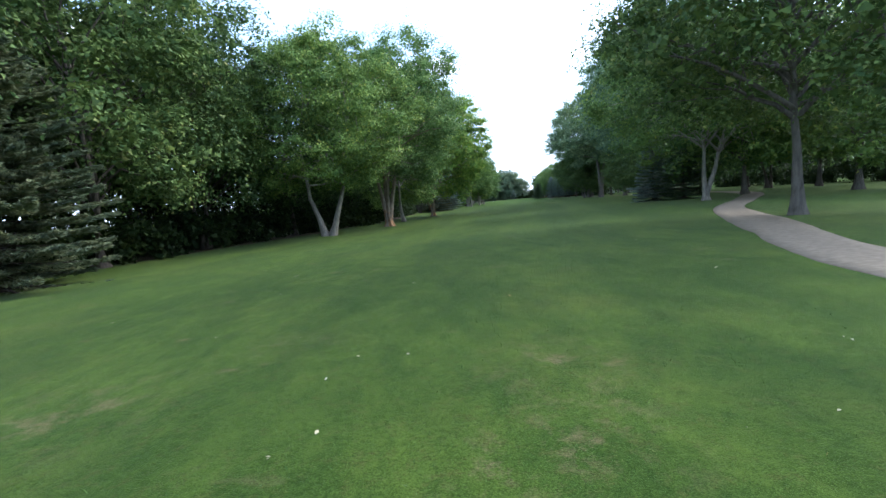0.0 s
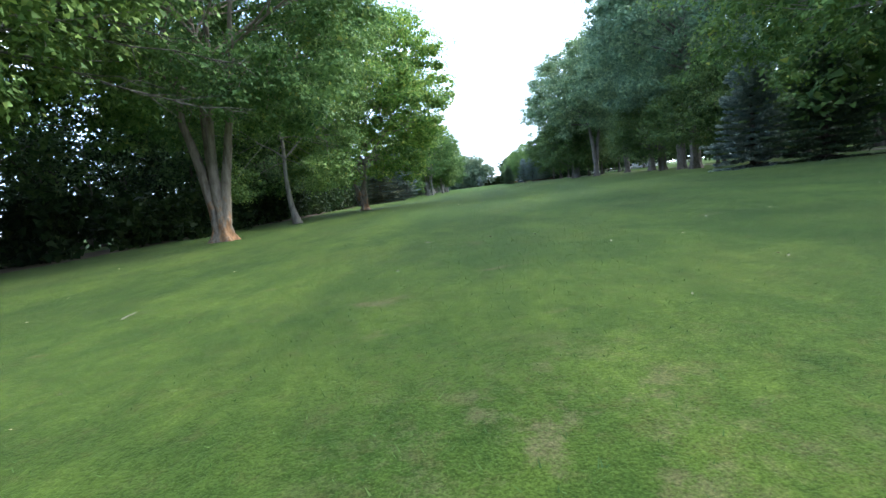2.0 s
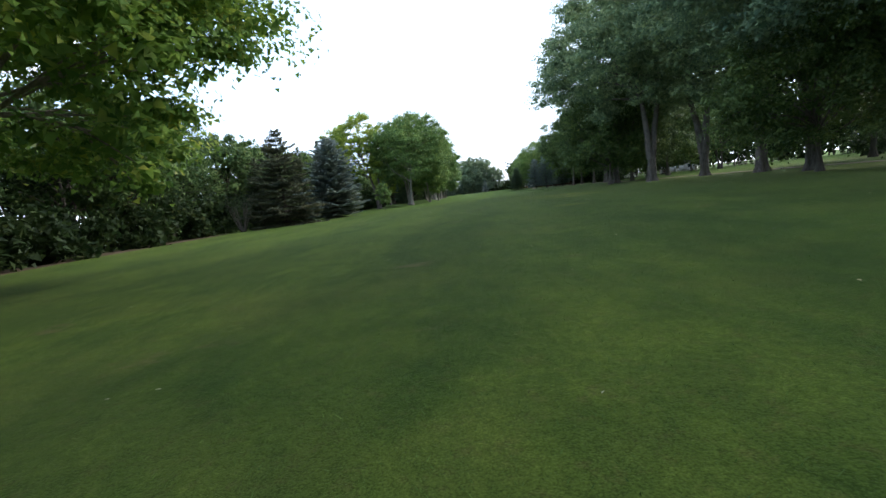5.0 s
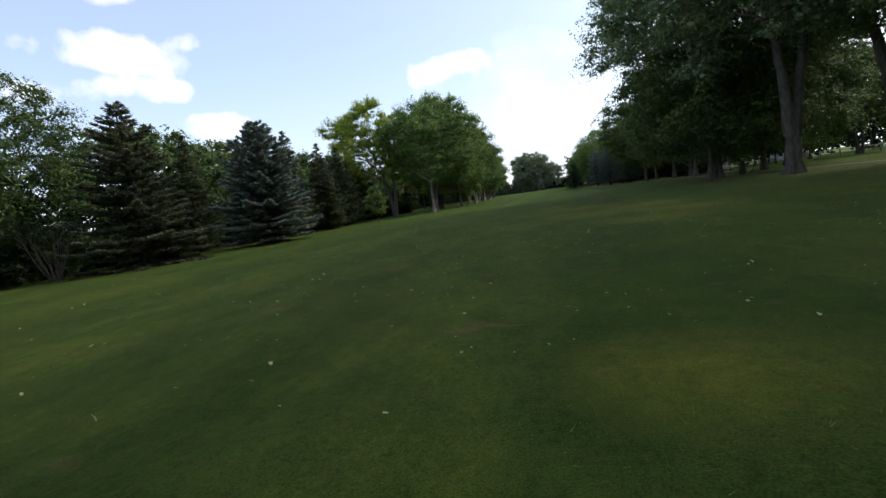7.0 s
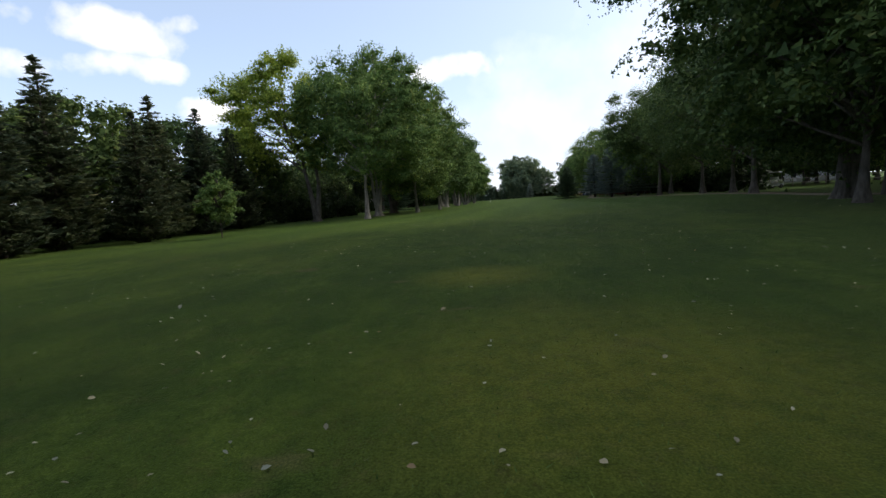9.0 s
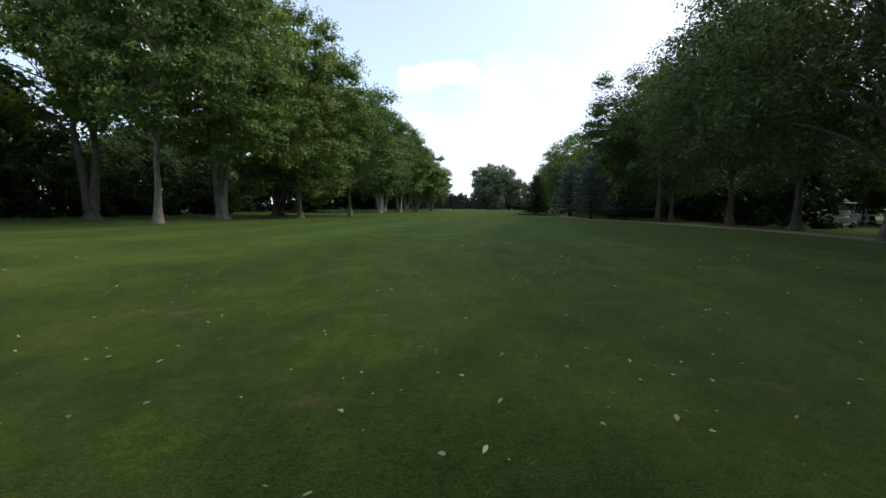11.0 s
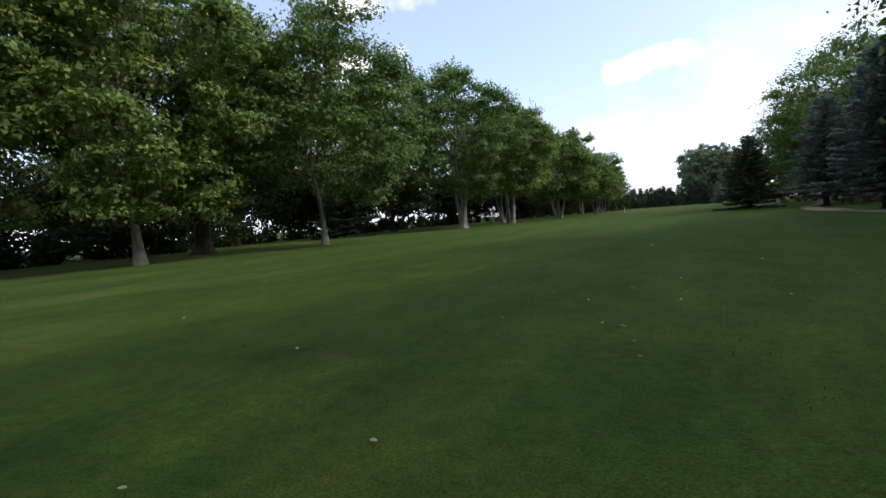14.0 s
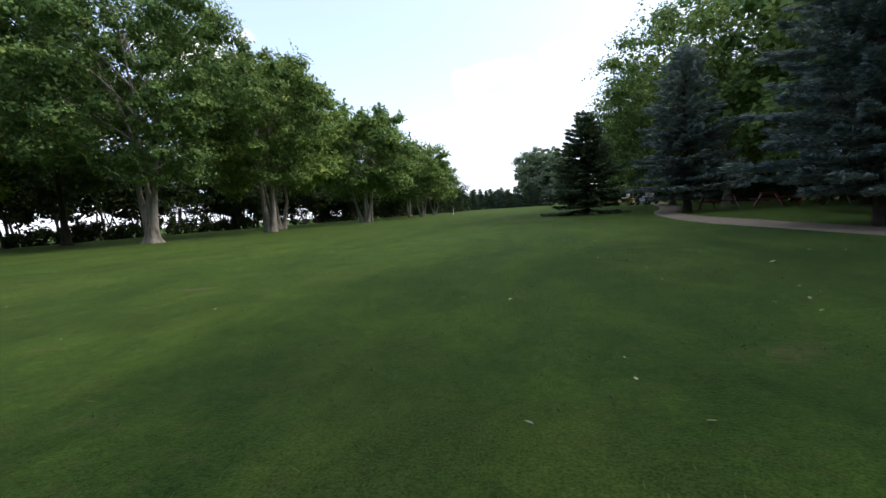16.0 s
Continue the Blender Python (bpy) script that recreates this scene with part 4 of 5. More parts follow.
def bare_shrub(x, y):
    rng = np.random.default_rng(62)
    ob = thing("shrub", (x, y, gz(x, y)), "bare grey many-stemmed shrub at the lawn's edge", "shrub")
    tuft = Soup()
    for i in range(16):
        wood = Soup()
        a = rng.uniform(0, 6.28)
        lean = rng.uniform(0.1, 0.5)
        foot = np.array([math.cos(a) * 0.15, math.sin(a) * 0.15, -0.05])
        tip = foot + np.array([math.cos(a) * lean * 2.4, math.sin(a) * lean * 2.4, rng.uniform(1.8, 2.8)])
        line = bent(foot, tip, rng, 0.06, 6)
        tube(wood, line, np.linspace(0.035, 0.01, 6), 5)
        for j in range(3):
            tube(wood, bent(line[3 + j % 2], tip + rng.normal(size=3) * 0.35, rng, 0.08, 4), np.linspace(0.014, 0.005, 4), 4)
        part("stem", wood.mesh("stem", BARK_GREY, True), ob)
        leaves(tuft, tip + rng.normal(size=(60, 3)) * 0.32, rng.normal(size=(60, 3)) + np.array([0, 0, 0.5]), 0.1, rng)
    part("foliage", tuft.mesh("foliage", LEAF_SHADE_DARK), ob)


bare_shrub(-4.6, 96.0)


# ---- dense growth behind the rows ----
def belt(name, label, seed, line, width, height, per_metre, size, leaf, low=0.0, clump=0.8, trunks=0.0, lift=0.0, top_wave=0.3):
    """A continuous belt of undergrowth or far woods: clumps of leaves over many thin stems."""
    rng = np.random.default_rng(seed)
    pts = curve_points(line, 1.0)
    seg = np.linalg.norm(np.diff(pts, axis=0), axis=1).sum()
    n_cl = int(seg * width * height * 0.16 / clump ** 2 * 2.2)
    pick = rng.uniform(0, len(pts) - 1.001, n_cl)
    i = pick.astype(int)
    f = (pick - i)[:, None]
    c2 = pts[i] * (1 - f) + pts[i + 1] * f
    c2 = c2 + rng.uniform(-0.5, 0.5, (n_cl, 2)) * width
    wave = 1 + top_wave * np.sin(pick * 0.37 + seed) * np.sin(pick * 0.13 + 2 * seed) + rng.normal(size=n_cl) * 0.08
    z = low + (height * wave - low) * rng.uniform(0, 1, n_cl) ** 0.8
    c = np.column_stack([c2, z + lift])
    n = int(seg * per_metre)
    w = rng.integers(0, n_cl, n)
    at = c[w] + rng.normal(size=(n, 3)) * clump * 0.42
    at[:, 2] = np.abs(at[:, 2]) + 0.02
    nn = rng.normal(size=(n, 3)) * 0.8 + np.array([0, 0, 0.6])
    s = Soup()
    leaves(s, at, nn, size, rng)
    ob = new(name, s.mesh(name, leaf))
    tagged(ob, label, "bushes" if height < 6 else "woods", kind="stuff")
    if trunks:
        wood = Soup()
        for _ in range(int(seg * trunks)):
            k = rng.integers(0, len(pts))
            p = np.array([*(pts[k] + rng.uniform(-0.5, 0.5, 2) * width), -0.1])
            tube(wood, bent(p, p + np.array([rng.normal() * 0.8, rng.normal() * 0.8, height * 0.75]), rng, 0.05, 5), np.linspace(rng.uniform(0.09, 0.2), 0.03, 5), 5)
        t = new(name + "_stems", wood.mesh(name + "_stems", BARK_DARK, True))
        tagged(t, "many thin dark stems in the shaded growth", "stems", kind="stuff")
    return ob


# the leaf colour of these belts already holds the shade under the trees
belt("undergrowth", "dense shade-dark shrubs and brush under the trees", 71, [(-19, 8), (-16, 24), (-13.5, 40), (-9.5, 52), (-9, 66), (-8.5, 80), (-8, 96), (-11, 112), (-8, 130), (-7.5, 146), (-4, 160), (-2.5, 172)],
     5.0, 2.3, 420, 0.36, LEAF_SHADE_DARK, clump=0.7)
belt("thicket", "dark thicket of trees behind the lawn", 72, [(-34, -14), (-26, 12), (-21, 34)], 9.0, 11.0, 700, 0.45, LEAF_SHADE_DARK, low=0.6, clump=1.0, trunks=0.55)
belt("thin_thicket", "dark open thicket with light between its stems", 79, [(-20, 36), (-17, 60), (-16, 92)], 8.0, 8.5, 1000, 0.32, LEAF_SHADE_DARK, low=0.4, clump=0.9, trunks=1.1)
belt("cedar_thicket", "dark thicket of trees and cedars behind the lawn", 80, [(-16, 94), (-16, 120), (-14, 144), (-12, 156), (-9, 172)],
     6.0, 6.5, 480, 0.36, LEAF_SHADE_DARK, low=0.05, clump=0.9, trunks=0.8)
belt("brush", "dark shaded brush under the trees beyond the path", 76, [(47.5, 150), (50.5, 163), (53, 178), (52.5, 192), (51.5, 206), (55, 232), (60, 262), (56, 300)], 4.0, 3.0, 330, 0.42, LEAF_SHADE_DARK, clump=0.8)
belt("shade_brush", "dark brush under the tall cottonwoods", 77, [(40, 34), (50, 52), (56, 76), (60, 98), (66, 116)], 4.0, 3.0, 300, 0.42, LEAF_SHADE_DARK, clump=0.8)
belt("backwoods", "dark growth closing the far side of the row", 78, [(-4, 252), (0, 268), (7, 292), (12, 312)], 5.0, 7.5, 330, 0.5, LEAF_SHADE_DARK, clump=0.9, trunks=0.3)
belt("hedge", "low dark hedge along the far edge of the lawn", 73, [(-8, 196), (-8, 212), (-8.5, 229)], 2.8, 1.5, 420, 0.27, LEAF_SHADE_DARK, clump=0.5)
belt("open_shrubs", "open dark shrubs with light between their stems", 85, [(-9.5, 196), (-9.5, 212), (-9.8, 229)], 4.0, 5.0, 130, 0.30, LEAF_SHADE_DARK, low=2.2, clump=0.8, trunks=1.3)
belt("far_hedge", "tall dark shrubs closing the far part of the row", 86, [(-10, 226), (-7.5, 244), (-2, 266), (6, 296)], 3.6, 5.0, 480, 0.34, LEAF_SHADE_DARK, clump=0.75, trunks=0.5)
belt("tall_hedge", "tall dark shrubs behind the row of trees", 84, [(-3.5, 166), (-7, 180), (-9, 195)], 3.6, 4.4, 620, 0.30, LEAF_SHADE_DARK, clump=0.7, trunks=0.6)
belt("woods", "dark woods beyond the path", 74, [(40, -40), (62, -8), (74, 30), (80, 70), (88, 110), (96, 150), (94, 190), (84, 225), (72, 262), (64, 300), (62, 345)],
     9.0, 13.0, 160, 1.3, LEAF_SHADE_DARK, low=0.6, clump=1.5, trunks=0.35)

far_oak = broadleaf(75, -10.5, 188.0, 8.4, 2.0, 4.4, ((0.1, 0.0), (-0.15, 0.1)), 0.4, 5500, 0.36, leaf=LEAF_SHADE_DARK, bark=BARK_DARK,
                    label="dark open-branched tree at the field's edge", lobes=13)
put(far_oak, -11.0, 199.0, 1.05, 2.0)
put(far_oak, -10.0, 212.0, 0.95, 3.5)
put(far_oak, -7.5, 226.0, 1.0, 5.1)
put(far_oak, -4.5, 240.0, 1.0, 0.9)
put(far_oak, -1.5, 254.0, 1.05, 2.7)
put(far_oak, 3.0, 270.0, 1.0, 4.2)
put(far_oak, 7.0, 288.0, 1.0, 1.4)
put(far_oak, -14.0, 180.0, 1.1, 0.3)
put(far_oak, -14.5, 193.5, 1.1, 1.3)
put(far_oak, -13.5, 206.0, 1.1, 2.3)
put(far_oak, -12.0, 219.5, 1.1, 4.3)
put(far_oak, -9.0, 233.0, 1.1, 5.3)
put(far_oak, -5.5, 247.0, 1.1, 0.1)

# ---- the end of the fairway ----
# leaf and needle colours here are paled for haze
clump_tree = broadleaf(81, 36.4, 351.0, 22.5, 1.0, 8.8, ((0.0, 0.0), (0.1, 0.0)), 0.9, 12000, 0.6, leaf=LEAF_HAZED, label="huge rounded cottonwood at the fairway's end", lobes=23)
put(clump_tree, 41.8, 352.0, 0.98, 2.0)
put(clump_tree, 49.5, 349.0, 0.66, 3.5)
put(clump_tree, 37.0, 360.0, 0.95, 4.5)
far_cedar = spruce(82, 12.0, 345.0, 8.0, 2.2, NEEDLE_HAZED, "distant dark conifer in a row", "conifers at the fairway's end", density=9, whorl=0.55, card=1.0)
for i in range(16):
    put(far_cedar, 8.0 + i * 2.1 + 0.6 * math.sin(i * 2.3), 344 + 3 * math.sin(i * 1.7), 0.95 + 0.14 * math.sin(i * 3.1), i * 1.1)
belt("far_brush", "distant dark brush along the fairway's end", 83, [(-40, 362), (-10, 360), (20, 364), (52, 362), (70, 340)], 8, 5.5, 330, 0.8, LEAF_SHADE_DARK, clump=1.0)


# ---- things under the trees by the path ----
def box_part(name, lo, hi, material, parent, label="", bevel=0.01):
    sp = Soup()
    box(sp, lo, hi, bevel)
    return part(name, sp.mesh(name, material), parent, label)


def tube_part(name, pts, radius, material, parent, label="", sides=8):
    sp = Soup()
    tube(sp, pts, [radius] * len(pts), sides)
    return part(name, sp.mesh(name, material, True), parent, label)


def wheel(parent, x, y, r, w):
    """A tyre with its hub, axle along x."""
    sp = Soup()
    prof = [(-w / 2, r * 0.55), (-w / 2, r * 0.92), (-w * 0.3, r), (w * 0.3, r), (w / 2, r * 0.92), (w / 2, r * 0.55), (-w / 2, r * 0.55)]
    n = 18
    a = np.arange(n) * 2 * math.pi / n
    v = np.array([[(px, pr * math.cos(t), pr * math.sin(t)) for t in a] for px, pr in prof]).reshape(-1, 3)
    q = [(i * n + j, i * n + (j + 1) % n, (i + 1) * n + (j + 1) % n, (i + 1) * n + j) for i in range(len(prof) - 1) for j in range(n)]
    sp.add(v, q)
    ob = part("wheel", sp.mesh("tyre", BLACK_RUBBER, True), parent)
    ob.location = (x, y, r)
    hub = Soup()
    tube(hub, [(-w * 0.42, 0, 0), (-w * 0.3, 0, 0), (w * 0.3, 0, 0), (w * 0.42, 0, 0)], [r * 0.2, r * 0.55, r * 0.55, r * 0.2], 12)
    h = part("rim", hub.mesh("rim", GREY_METAL, True), ob)
    return ob


def golf_cart(x, y, turn, paint, label):
    ob = thing("golf_cart", (x, y, gz(x, y)), label, "golf cart", "parked golf carts", turn)
    sp = Soup()
    # side profile swept across the width
    prof = [(-1.15, 0.32), (-1.18, 0.62), (-1.05, 0.78), (-0.42, 0.80), (-0.38, 0.40), (0.35, 0.34), (0.55, 0.70), (0.85, 0.74), (1.15, 0.55), (1.2, 0.34), (0.9, 0.26), (-0.9, 0.26)]
    n = len(prof)
    v = [(wx * k, py, pz) for wx, k in ((-0.58, 0.94), (-0.58, 1.0), (0.58, 1.0), (0.58, 0.94)) for py, pz in prof]
    v = [(vx, vy + (0.0), vz) for vx, vy, vz in v]
    q = [(r * n + i, r * n + (i + 1) % n, (r + 1) * n + (i + 1) % n, (r + 1) * n + i) for r in range(3) for i in range(n)]
    sp.add(v, q)
    bm = bmesh.new()
    me = sp.mesh("body", paint)
    bm.from_mesh(me)
    bmesh.ops.holes_fill(bm, edges=[e for e in bm.edges if e.is_boundary])
    bmesh.ops.recalc_face_normals(bm, faces=bm.faces)
    bm.to_mesh(me)
    bm.free()
    part("body", me, ob)
    box_part("seat", (-0.52, -0.42, 0.78), (0.52, 0.1, 0.92), WHITE_PAINT, ob, "", 0.04)
    box_part("backrest", (-0.52, -0.52, 0.95), (0.52, -0.42, 1.30), WHITE_PAINT, ob, "", 0.03)
    box_part("roof", (-0.6, -1.0, 1.80), (0.6, 0.75, 1.88), SIDING, ob, "pale flat roof", 0.03)
    for px in (-0.54, 0.54):
        tube_part("roof_post", [(px, -0.9, 0.78), (px, -0.86, 1.3), (px, -0.82, 1.82)], 0.02, GREY_METAL, ob)
        tube_part("roof_post", [(px, 0.85, 0.72), (px, 0.72, 1.3), (px, 0.62, 1.82)], 0.02, GREY_METAL, ob)
    ring = [(0.25 + 0.16 * math.cos(a), 0.36 + 0.07 * math.sin(a), 1.02 + 0.14 * math.sin(a)) for a in np.linspace(0, 2 * math.pi, 14)]
    tube_part("steering_wheel", ring, 0.013, BLACK_RUBBER, ob)
    tube_part("steering_column", [(0.25, 0.6, 0.68), (0.25, 0.36, 1.02)], 0.018, BLACK_RUBBER, ob)
    for wx in (-0.52, 0.52):
        for wy in (-0.78, 0.82):
            wheel(ob, wx, wy, 0.23, 0.2)
    return ob


golf_cart(45.3, 221.0, 0.5, BLUE_PAINT, "dark blue golf cart with pale roof parked under trees")
golf_cart(43.3, 223.0, 1.1, YELLOW_PAINT, "dull yellow golf cart with pale roof parked under trees")
golf_cart(51.8, 154.5, 1.9, WHITE_PAINT, "white golf cart with flat roof parked in the shade")


def picnic_table(x, y, turn, label):
    ob = thing("picnic_table", (x, y, gz(x, y)), label, "picnic table", "picnic tables", turn)
    for i in range(5):
        box_part("tabletop_plank", (-0.95, -0.37 + i * 0.15, 0.71), (0.95, -0.37 + i * 0.15 + 0.14, 0.75), RED_PAINT, ob)
    for side in (-1, 1):
        for i in range(2):
            y0 = side * 0.68 - 0.14 + i * 0.145
            box_part("seat_plank", (-0.95, y0, 0.42), (0.95, y0 + 0.135, 0.46), RED_PAINT, ob)
    for px in (-0.7, 0.7):
        for side in (-1, 1):
            tube_part("leg", [(px, side * 0.66, 0.0), (px, side * 0.28, 0.71)], 0.045, SIDING if px > 0 else RED_PAINT, ob, "", 4)
        box_part("brace", (px - 0.025, -0.78, 0.36), (px + 0.025, 0.78, 0.42), RED_PAINT, ob)
        box_part("cleat", (px - 0.025, -0.36, 0.66), (px + 0.025, 0.36, 0.708), RED_PAINT, ob)
    return ob


PT_LABEL = "faded red wooden picnic table standing under spruces"
picnic_table(43.4, 196.0, 0.3, PT_LABEL)
picnic_table(45.6, 195.2, 1.2, PT_LABEL)
picnic_table(46.6, 192.2, 0.2, PT_LABEL)
picnic_table(48.6, 186.8, 0.9, PT_LABEL)
picnic_table(49.0, 197.5, 0.5, PT_LABEL)


def rail_fence(ctrl, label):
    line = curve_points(ctrl, 2.4)
    x0, y0 = line[0]
    ob = thing("rail_fence", (x0, y0, gz(x0, y0)), label, "fence")
    local = [(x - x0, y - y0) for x, y in line]
    for x, y in local:
        box_part("post", (x - 0.06, y - 0.06, -0.1), (x + 0.06, y + 0.06, 1.15), WOOD_WEATHERED, ob)
    for (xa, ya), (xb, yb) in zip(local[:-1], local[1:]):
        for z in (0.45, 0.95):
            tube_part("rail", [(xa, ya, z), ((xa + xb) / 2, (ya + yb) / 2, z - 0.015), (xb, yb, z)], 0.045, WOOD_WEATHERED, ob, "", 5)
    return ob


rail_fence([(55, 162), (60, 158), (66, 155), (73, 153), (80, 152)], "weathered grey two-rail wooden fence in the shade beyond the path")


def building(x, y, turn, wide, deep, high, wall, label, n_win):
    ob = thing("building", (x, y, gz(x, y)), label, "building", turn=turn)
    t = 0.2
    gaps = [(-wide / 2 + wide * (i + 0.5) / n_win - 0.5, -wide / 2 + wide * (i + 0.5) / n_win + 0.5) for i in range(n_win)]
    sp = Soup()
    edge = -wide / 2
    for a, b in gaps:
        box(sp, (edge, -deep / 2, 0), (a, -deep / 2 + t, high))
        box(sp, (a, -deep / 2, 0), (b, -deep / 2 + t, 0.95))
        box(sp, (a, -deep / 2, 2.1), (b, -deep / 2 + t, high))
        edge = b
    box(sp, (edge, -deep / 2, 0), (wide / 2, -deep / 2 + t, high))
    box(sp, (-wide / 2, deep / 2 - t, 0), (wide / 2, deep / 2, high))
    box(sp, (-wide / 2, -deep / 2 + t, 0), (-wide / 2 + t, deep / 2 - t, high))
    box(sp, (wide / 2 - t, -deep / 2 + t, 0), (wide / 2, deep / 2 - t, high))
    part("wall", sp.mesh("wall", wall), ob)
    for a, b in gaps:
        w = box_part("window", (a + 0.08, -deep / 2 + 0.07, 1.03), (b - 0.08, -deep / 2 + 0.09, 2.02), GLASS_DARK, ob)
        fr = Soup()
        for lo, hi in (((a, 0.95), (b, 1.03)), ((a, 2.02), (b, 2.1)), ((a, 1.03), (a + 0.08, 2.02)), ((b - 0.08, 1.03), (b, 2.02))):
            box(fr, (lo[0], -deep / 2 + 0.04, lo[1]), (hi[0], -deep / 2 + 0.13, hi[1]))
        part("window_frame", fr.mesh("window_frame", WHITE_PAINT), w)
    rf = Soup()
    o, rise = 0.4, deep * 0.28
    e = [(-wide / 2 - o, -deep / 2 - o, high), (wide / 2 + o, -deep / 2 - o, high), (wide / 2 + o, 0, high + rise), (-wide / 2 - o, 0, high + rise),
         (wide / 2 + o, deep / 2 + o, high), (-wide / 2 - o, deep / 2 + o, high)]
    low = [(px, py, pz + 0.14) for px, py, pz in e]
    rf.add(e + low, [(6, 7, 8, 9), (9, 8, 10, 11), (1, 0, 3, 2), (2, 3, 5, 4), (0, 1, 7, 6), (4, 5, 11, 10), (1, 2, 8, 7), (2, 4, 10, 8), (3, 0, 6, 9), (5, 3, 9, 11)])
    part("roof", rf.mesh("roof", ROOF_GREY), ob)
    return ob


building(88.0, 203.0, -0.64, 9.5, 7, 2.35, SIDING, "low pale building far behind the trees", 3)
building(60.6, 184.1, -0.4, 2.2, 2.2, 2.3, SIDING, "small pale shed among the trees", 1)


def marker_stake(x, y):
    ob = thing("marker_stake", (x, y, gz(x, y)), "thin white distance stake standing in the fairway", "stake")
    tube_part("stake", [(0, 0, -0.05), (0, 0, 0.5), (0, 0, 1.05)], 0.035, WHITE_PAINT, ob, "", 8)
    tube_part("band", [(0, 0, 0.8), (0, 0, 0.95)], 0.039, YELLOW_PAINT, ob, "yellow band", 8)


marker_stake(20.7, 241.0)


def small_sign(x, y, turn):
    ob = thing("sign", (x, y, gz(x, y)), "small white sign board on a dark post under the spruces", "sign", turn=turn)
    tube_part("post", [(0, 0, -0.05), (0, 0, 0.5), (0, 0, 1.02)], 0.022, WOOD_WEATHERED, ob, "", 7)
    box_part("board", (-0.07, -0.03, 0.98), (0.07, -0.005, 1.28), WHITE_PAINT, ob, "", 0.006)
    return ob


small_sign(42.3, 181.4, 0.35)


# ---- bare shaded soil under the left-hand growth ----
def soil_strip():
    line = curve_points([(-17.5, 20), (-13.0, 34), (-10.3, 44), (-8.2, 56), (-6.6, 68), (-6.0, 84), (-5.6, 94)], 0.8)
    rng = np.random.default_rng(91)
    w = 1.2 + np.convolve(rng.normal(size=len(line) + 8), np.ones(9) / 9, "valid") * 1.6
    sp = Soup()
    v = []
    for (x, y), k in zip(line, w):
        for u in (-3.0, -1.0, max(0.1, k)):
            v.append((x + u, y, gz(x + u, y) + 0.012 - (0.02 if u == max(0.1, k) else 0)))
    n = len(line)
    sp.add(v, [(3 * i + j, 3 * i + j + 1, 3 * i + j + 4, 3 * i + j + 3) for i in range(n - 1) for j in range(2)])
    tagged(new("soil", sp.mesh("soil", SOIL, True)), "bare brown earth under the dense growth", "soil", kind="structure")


soil_strip()


# ---- fallen leaves, twigs and grass along the fairway ----
TRACK = np.array([(3.1, 2.9), (4.4, 14.8), (4.6, 27.8), (6.2, 38.1), (8.3, 48.7), (11.8, 60.0), (15.5, 71.3), (18.0, 87.0), (19.3, 97.6), (21.2, 109.1), (26.0, 121.5),
                  (30.9, 133.2), (31.9, 147.8), (32.7, 157.7), (32.9, 167.0), (33.5, 190.0)])


def spots(rng, n, lo, hi, half):
    """Random places beside the line of flight between the ordinates lo and hi."""
    y = rng.uniform(lo, hi, n)
    x = np.interp(y, TRACK[:, 1], TRACK[:, 0]) + rng.normal(size=n) * half
    z = np.array([gz(a, b) for a, b in zip(x, y)])
    return np.column_stack([x, y, z])


# broad pale cottonwood leaves: place and half-length
BROAD_LEAVES = [(21.65, 111.17, 0.04), (21.62, 111.04, 0.045), (21.52, 111.0, 0.034), (21.5, 111.12, 0.02), (21.57, 111.41, 0.025), (21.67, 111.77, 0.03), (21.5, 111.97, 0.022),
                (22.18, 112.13, 0.03), (22.24, 111.23, 0.02), (20.82, 110.97, 0.032), (21.71, 110.92, 0.022), (20.95, 111.7, 0.018), (20.79, 112.82, 0.032), (22.6, 111.95, 0.03),
                (22.46, 111.64, 0.025), (19.68, 105.44, 0.032), (19.51, 105.55, 0.022), (19.55, 105.73, 0.018), (20.66, 106.96, 0.027), (20.36, 106.41, 0.022)]


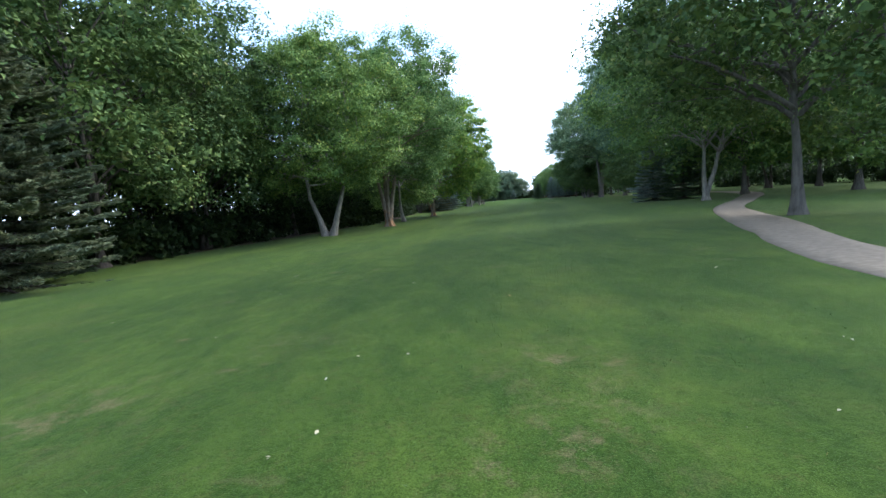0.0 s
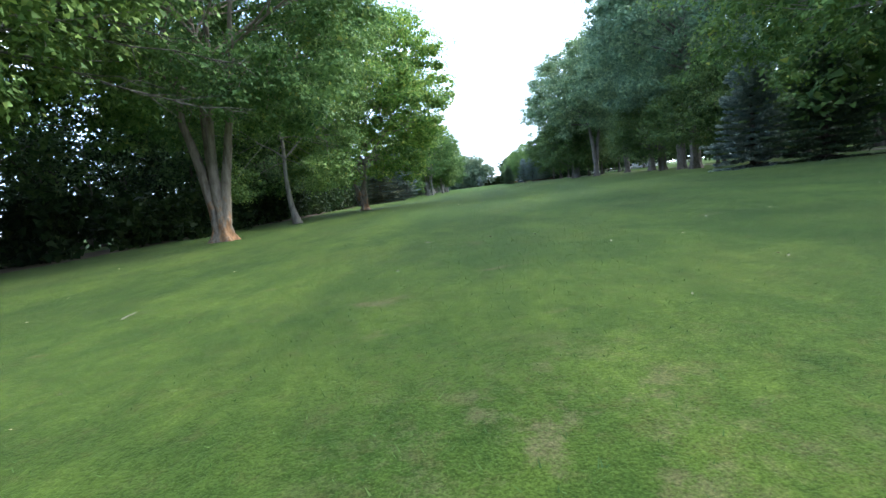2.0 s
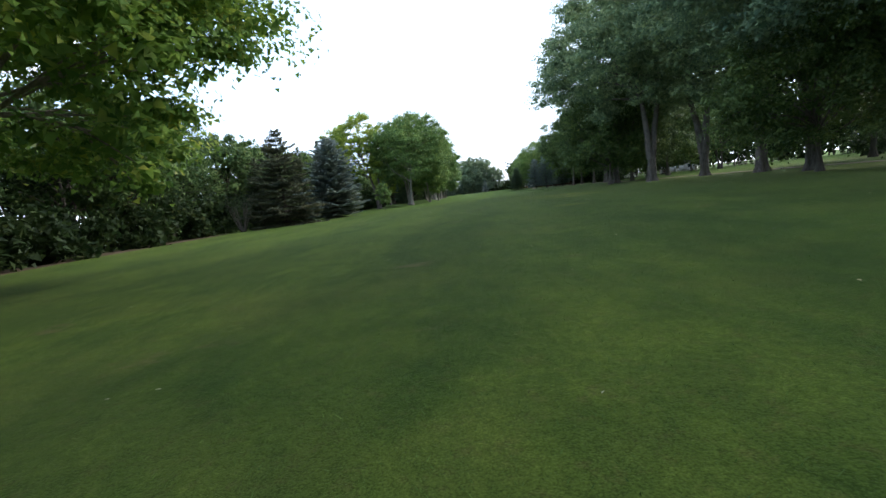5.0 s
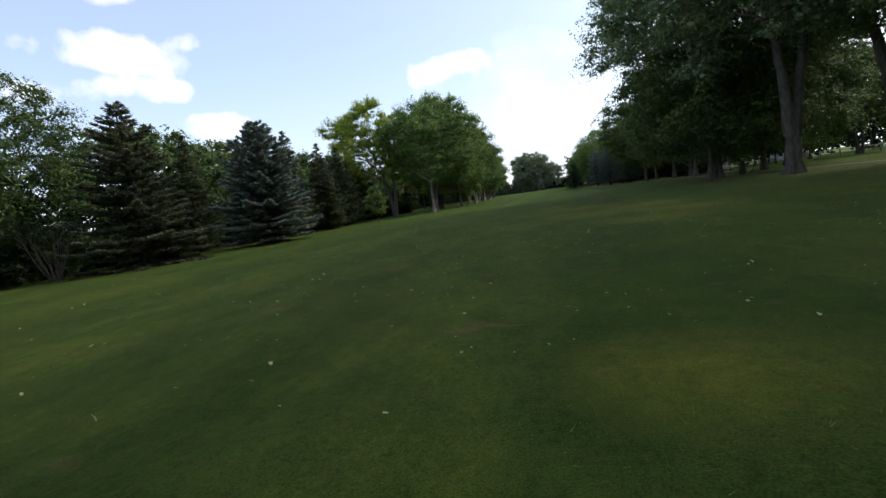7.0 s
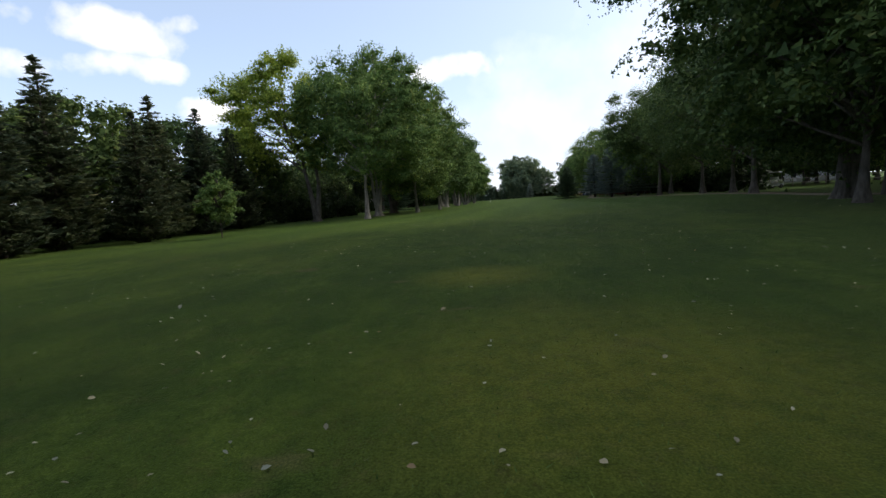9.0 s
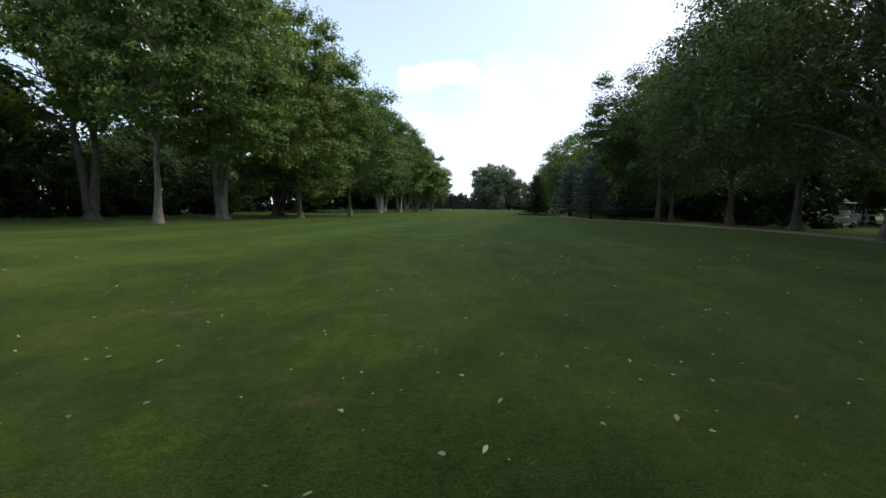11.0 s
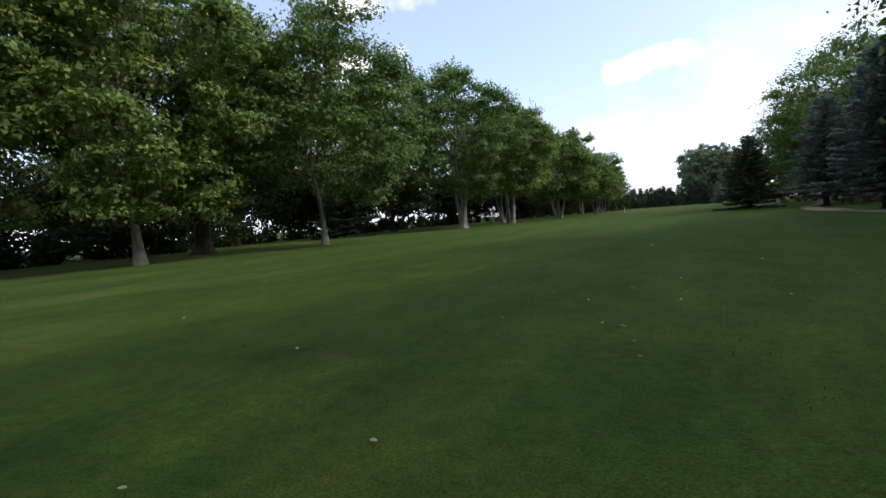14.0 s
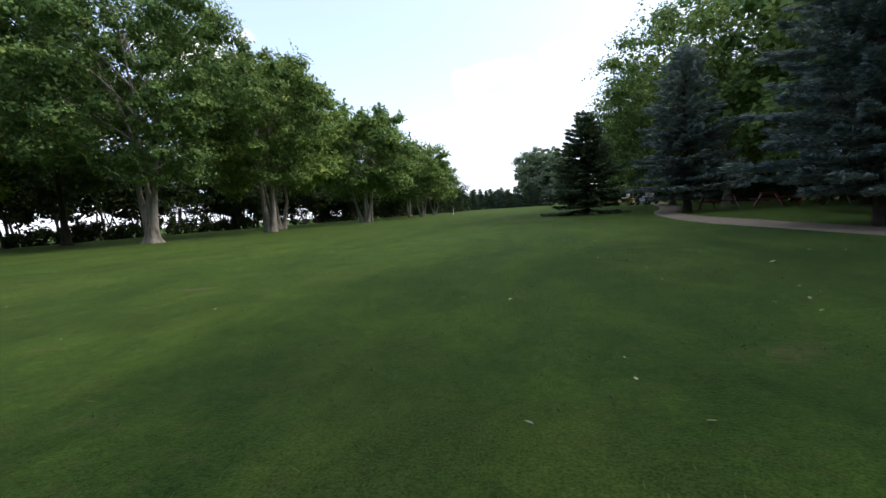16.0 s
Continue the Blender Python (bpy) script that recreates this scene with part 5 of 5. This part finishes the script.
def fallen_leaves():
    rng = np.random.default_rng(92)
    at = np.concatenate([spots(rng, 420, 0, 80, 10), spots(rng, 2800, 80, 135, 8), spots(rng, 1100, 120, 192, 8)])
    # some lie in drifts
    at = np.concatenate([at, at[rng.integers(300, 1900, 700)] + np.column_stack([rng.normal(size=(700, 2)) * 0.35, np.zeros(700)])])
    at = np.concatenate([at, [(x, y, gz(x, y)) for x, y, _ in BROAD_LEAVES]])
    n = len(at)
    a = rng.uniform(0, 6.28, n)
    size = rng.uniform(0.009, 0.024, n) * np.where(rng.random(n) < 0.08, 1.6, 1.0)
    size[-len(BROAD_LEAVES):] = [h for _, _, h in BROAD_LEAVES]
    t = np.column_stack([np.cos(a), np.sin(a), rng.normal(size=n) * 0.25])
    b = np.column_stack([-np.sin(a), np.cos(a), rng.normal(size=n) * 0.25])
    up = np.array([0, 0, 1.0])
    sp = Soup()
    s = size[:, None]
    curl = (size * rng.uniform(0.1, 0.55, n))[:, None]
    base = at + up * (0.012 + size[:, None] * 0.25)
    ring = [(-1.0, 0.0, 0.0), (-0.35, 0.62, 0.8), (0.45, 0.5, 1.0), (1.05, 0.0, 0.35), (0.45, -0.5, 0.9), (-0.35, -0.62, 0.7)]
    v = np.stack([base + t * s * p + b * s * q + up * curl * r for p, q, r in ring], axis=1)
    k = np.arange(n)[:, None] * 6
    f = np.concatenate([k + np.array([[0, 1, 2, 3]]), k + np.array([[0, 3, 4, 5]])])
    sp.add(v, f)
    tagged(new("fallen_leaves", sp.mesh("fallen_leaves", LITTER)), "dry tan leaves scattered over the mown grass", "leaves", kind="stuff")


def twigs():
    rng = np.random.default_rng(93)
    sp = Soup()
    for x, y, z in spots(rng, 34, 5, 190, 7):
        a, ln = rng.uniform(0, 6.28), rng.uniform(0.07, 0.2)
        p = np.array([x, y, z + 0.02])
        q = p + np.array([math.cos(a) * ln, math.sin(a) * ln, 0.02])
        tube(sp, bent(p, q, rng, 0.06, 4), np.linspace(0.005, 0.003, 4), 4)
    tagged(new("twigs", sp.mesh("twigs", WOOD_WEATHERED)), "small dry twigs lying on the grass", "twigs", kind="stuff")


def grass_blades():
    rng = np.random.default_rng(94)
    at = np.concatenate([spots(rng, 48000, 2, 192, 1.3), spots(rng, 22000, 2, 192, 2.8)])
    n = len(at)
    a = rng.uniform(0, 6.28, n)
    h = rng.uniform(0.010, 0.027, n)[:, None]
    lean = rng.normal(size=(n, 2)) * 0.9
    w = rng.uniform(0.002, 0.0045, n)[:, None]
    side = np.column_stack([np.cos(a), np.sin(a), np.zeros(n)])
    tip = at + np.column_stack([lean * h, h[:, 0]])
    sp = Soup()
    sp.add(np.stack([at - side * w, at + side * w, tip], axis=1), np.arange(3 * n).reshape(n, 3), 3)
    tagged(new("grass_blades", sp.mesh("grass_blades", BLADES)), "short upright grass blades in the mown turf", "grass", kind="stuff")


fallen_leaves()
twigs()
grass_blades()
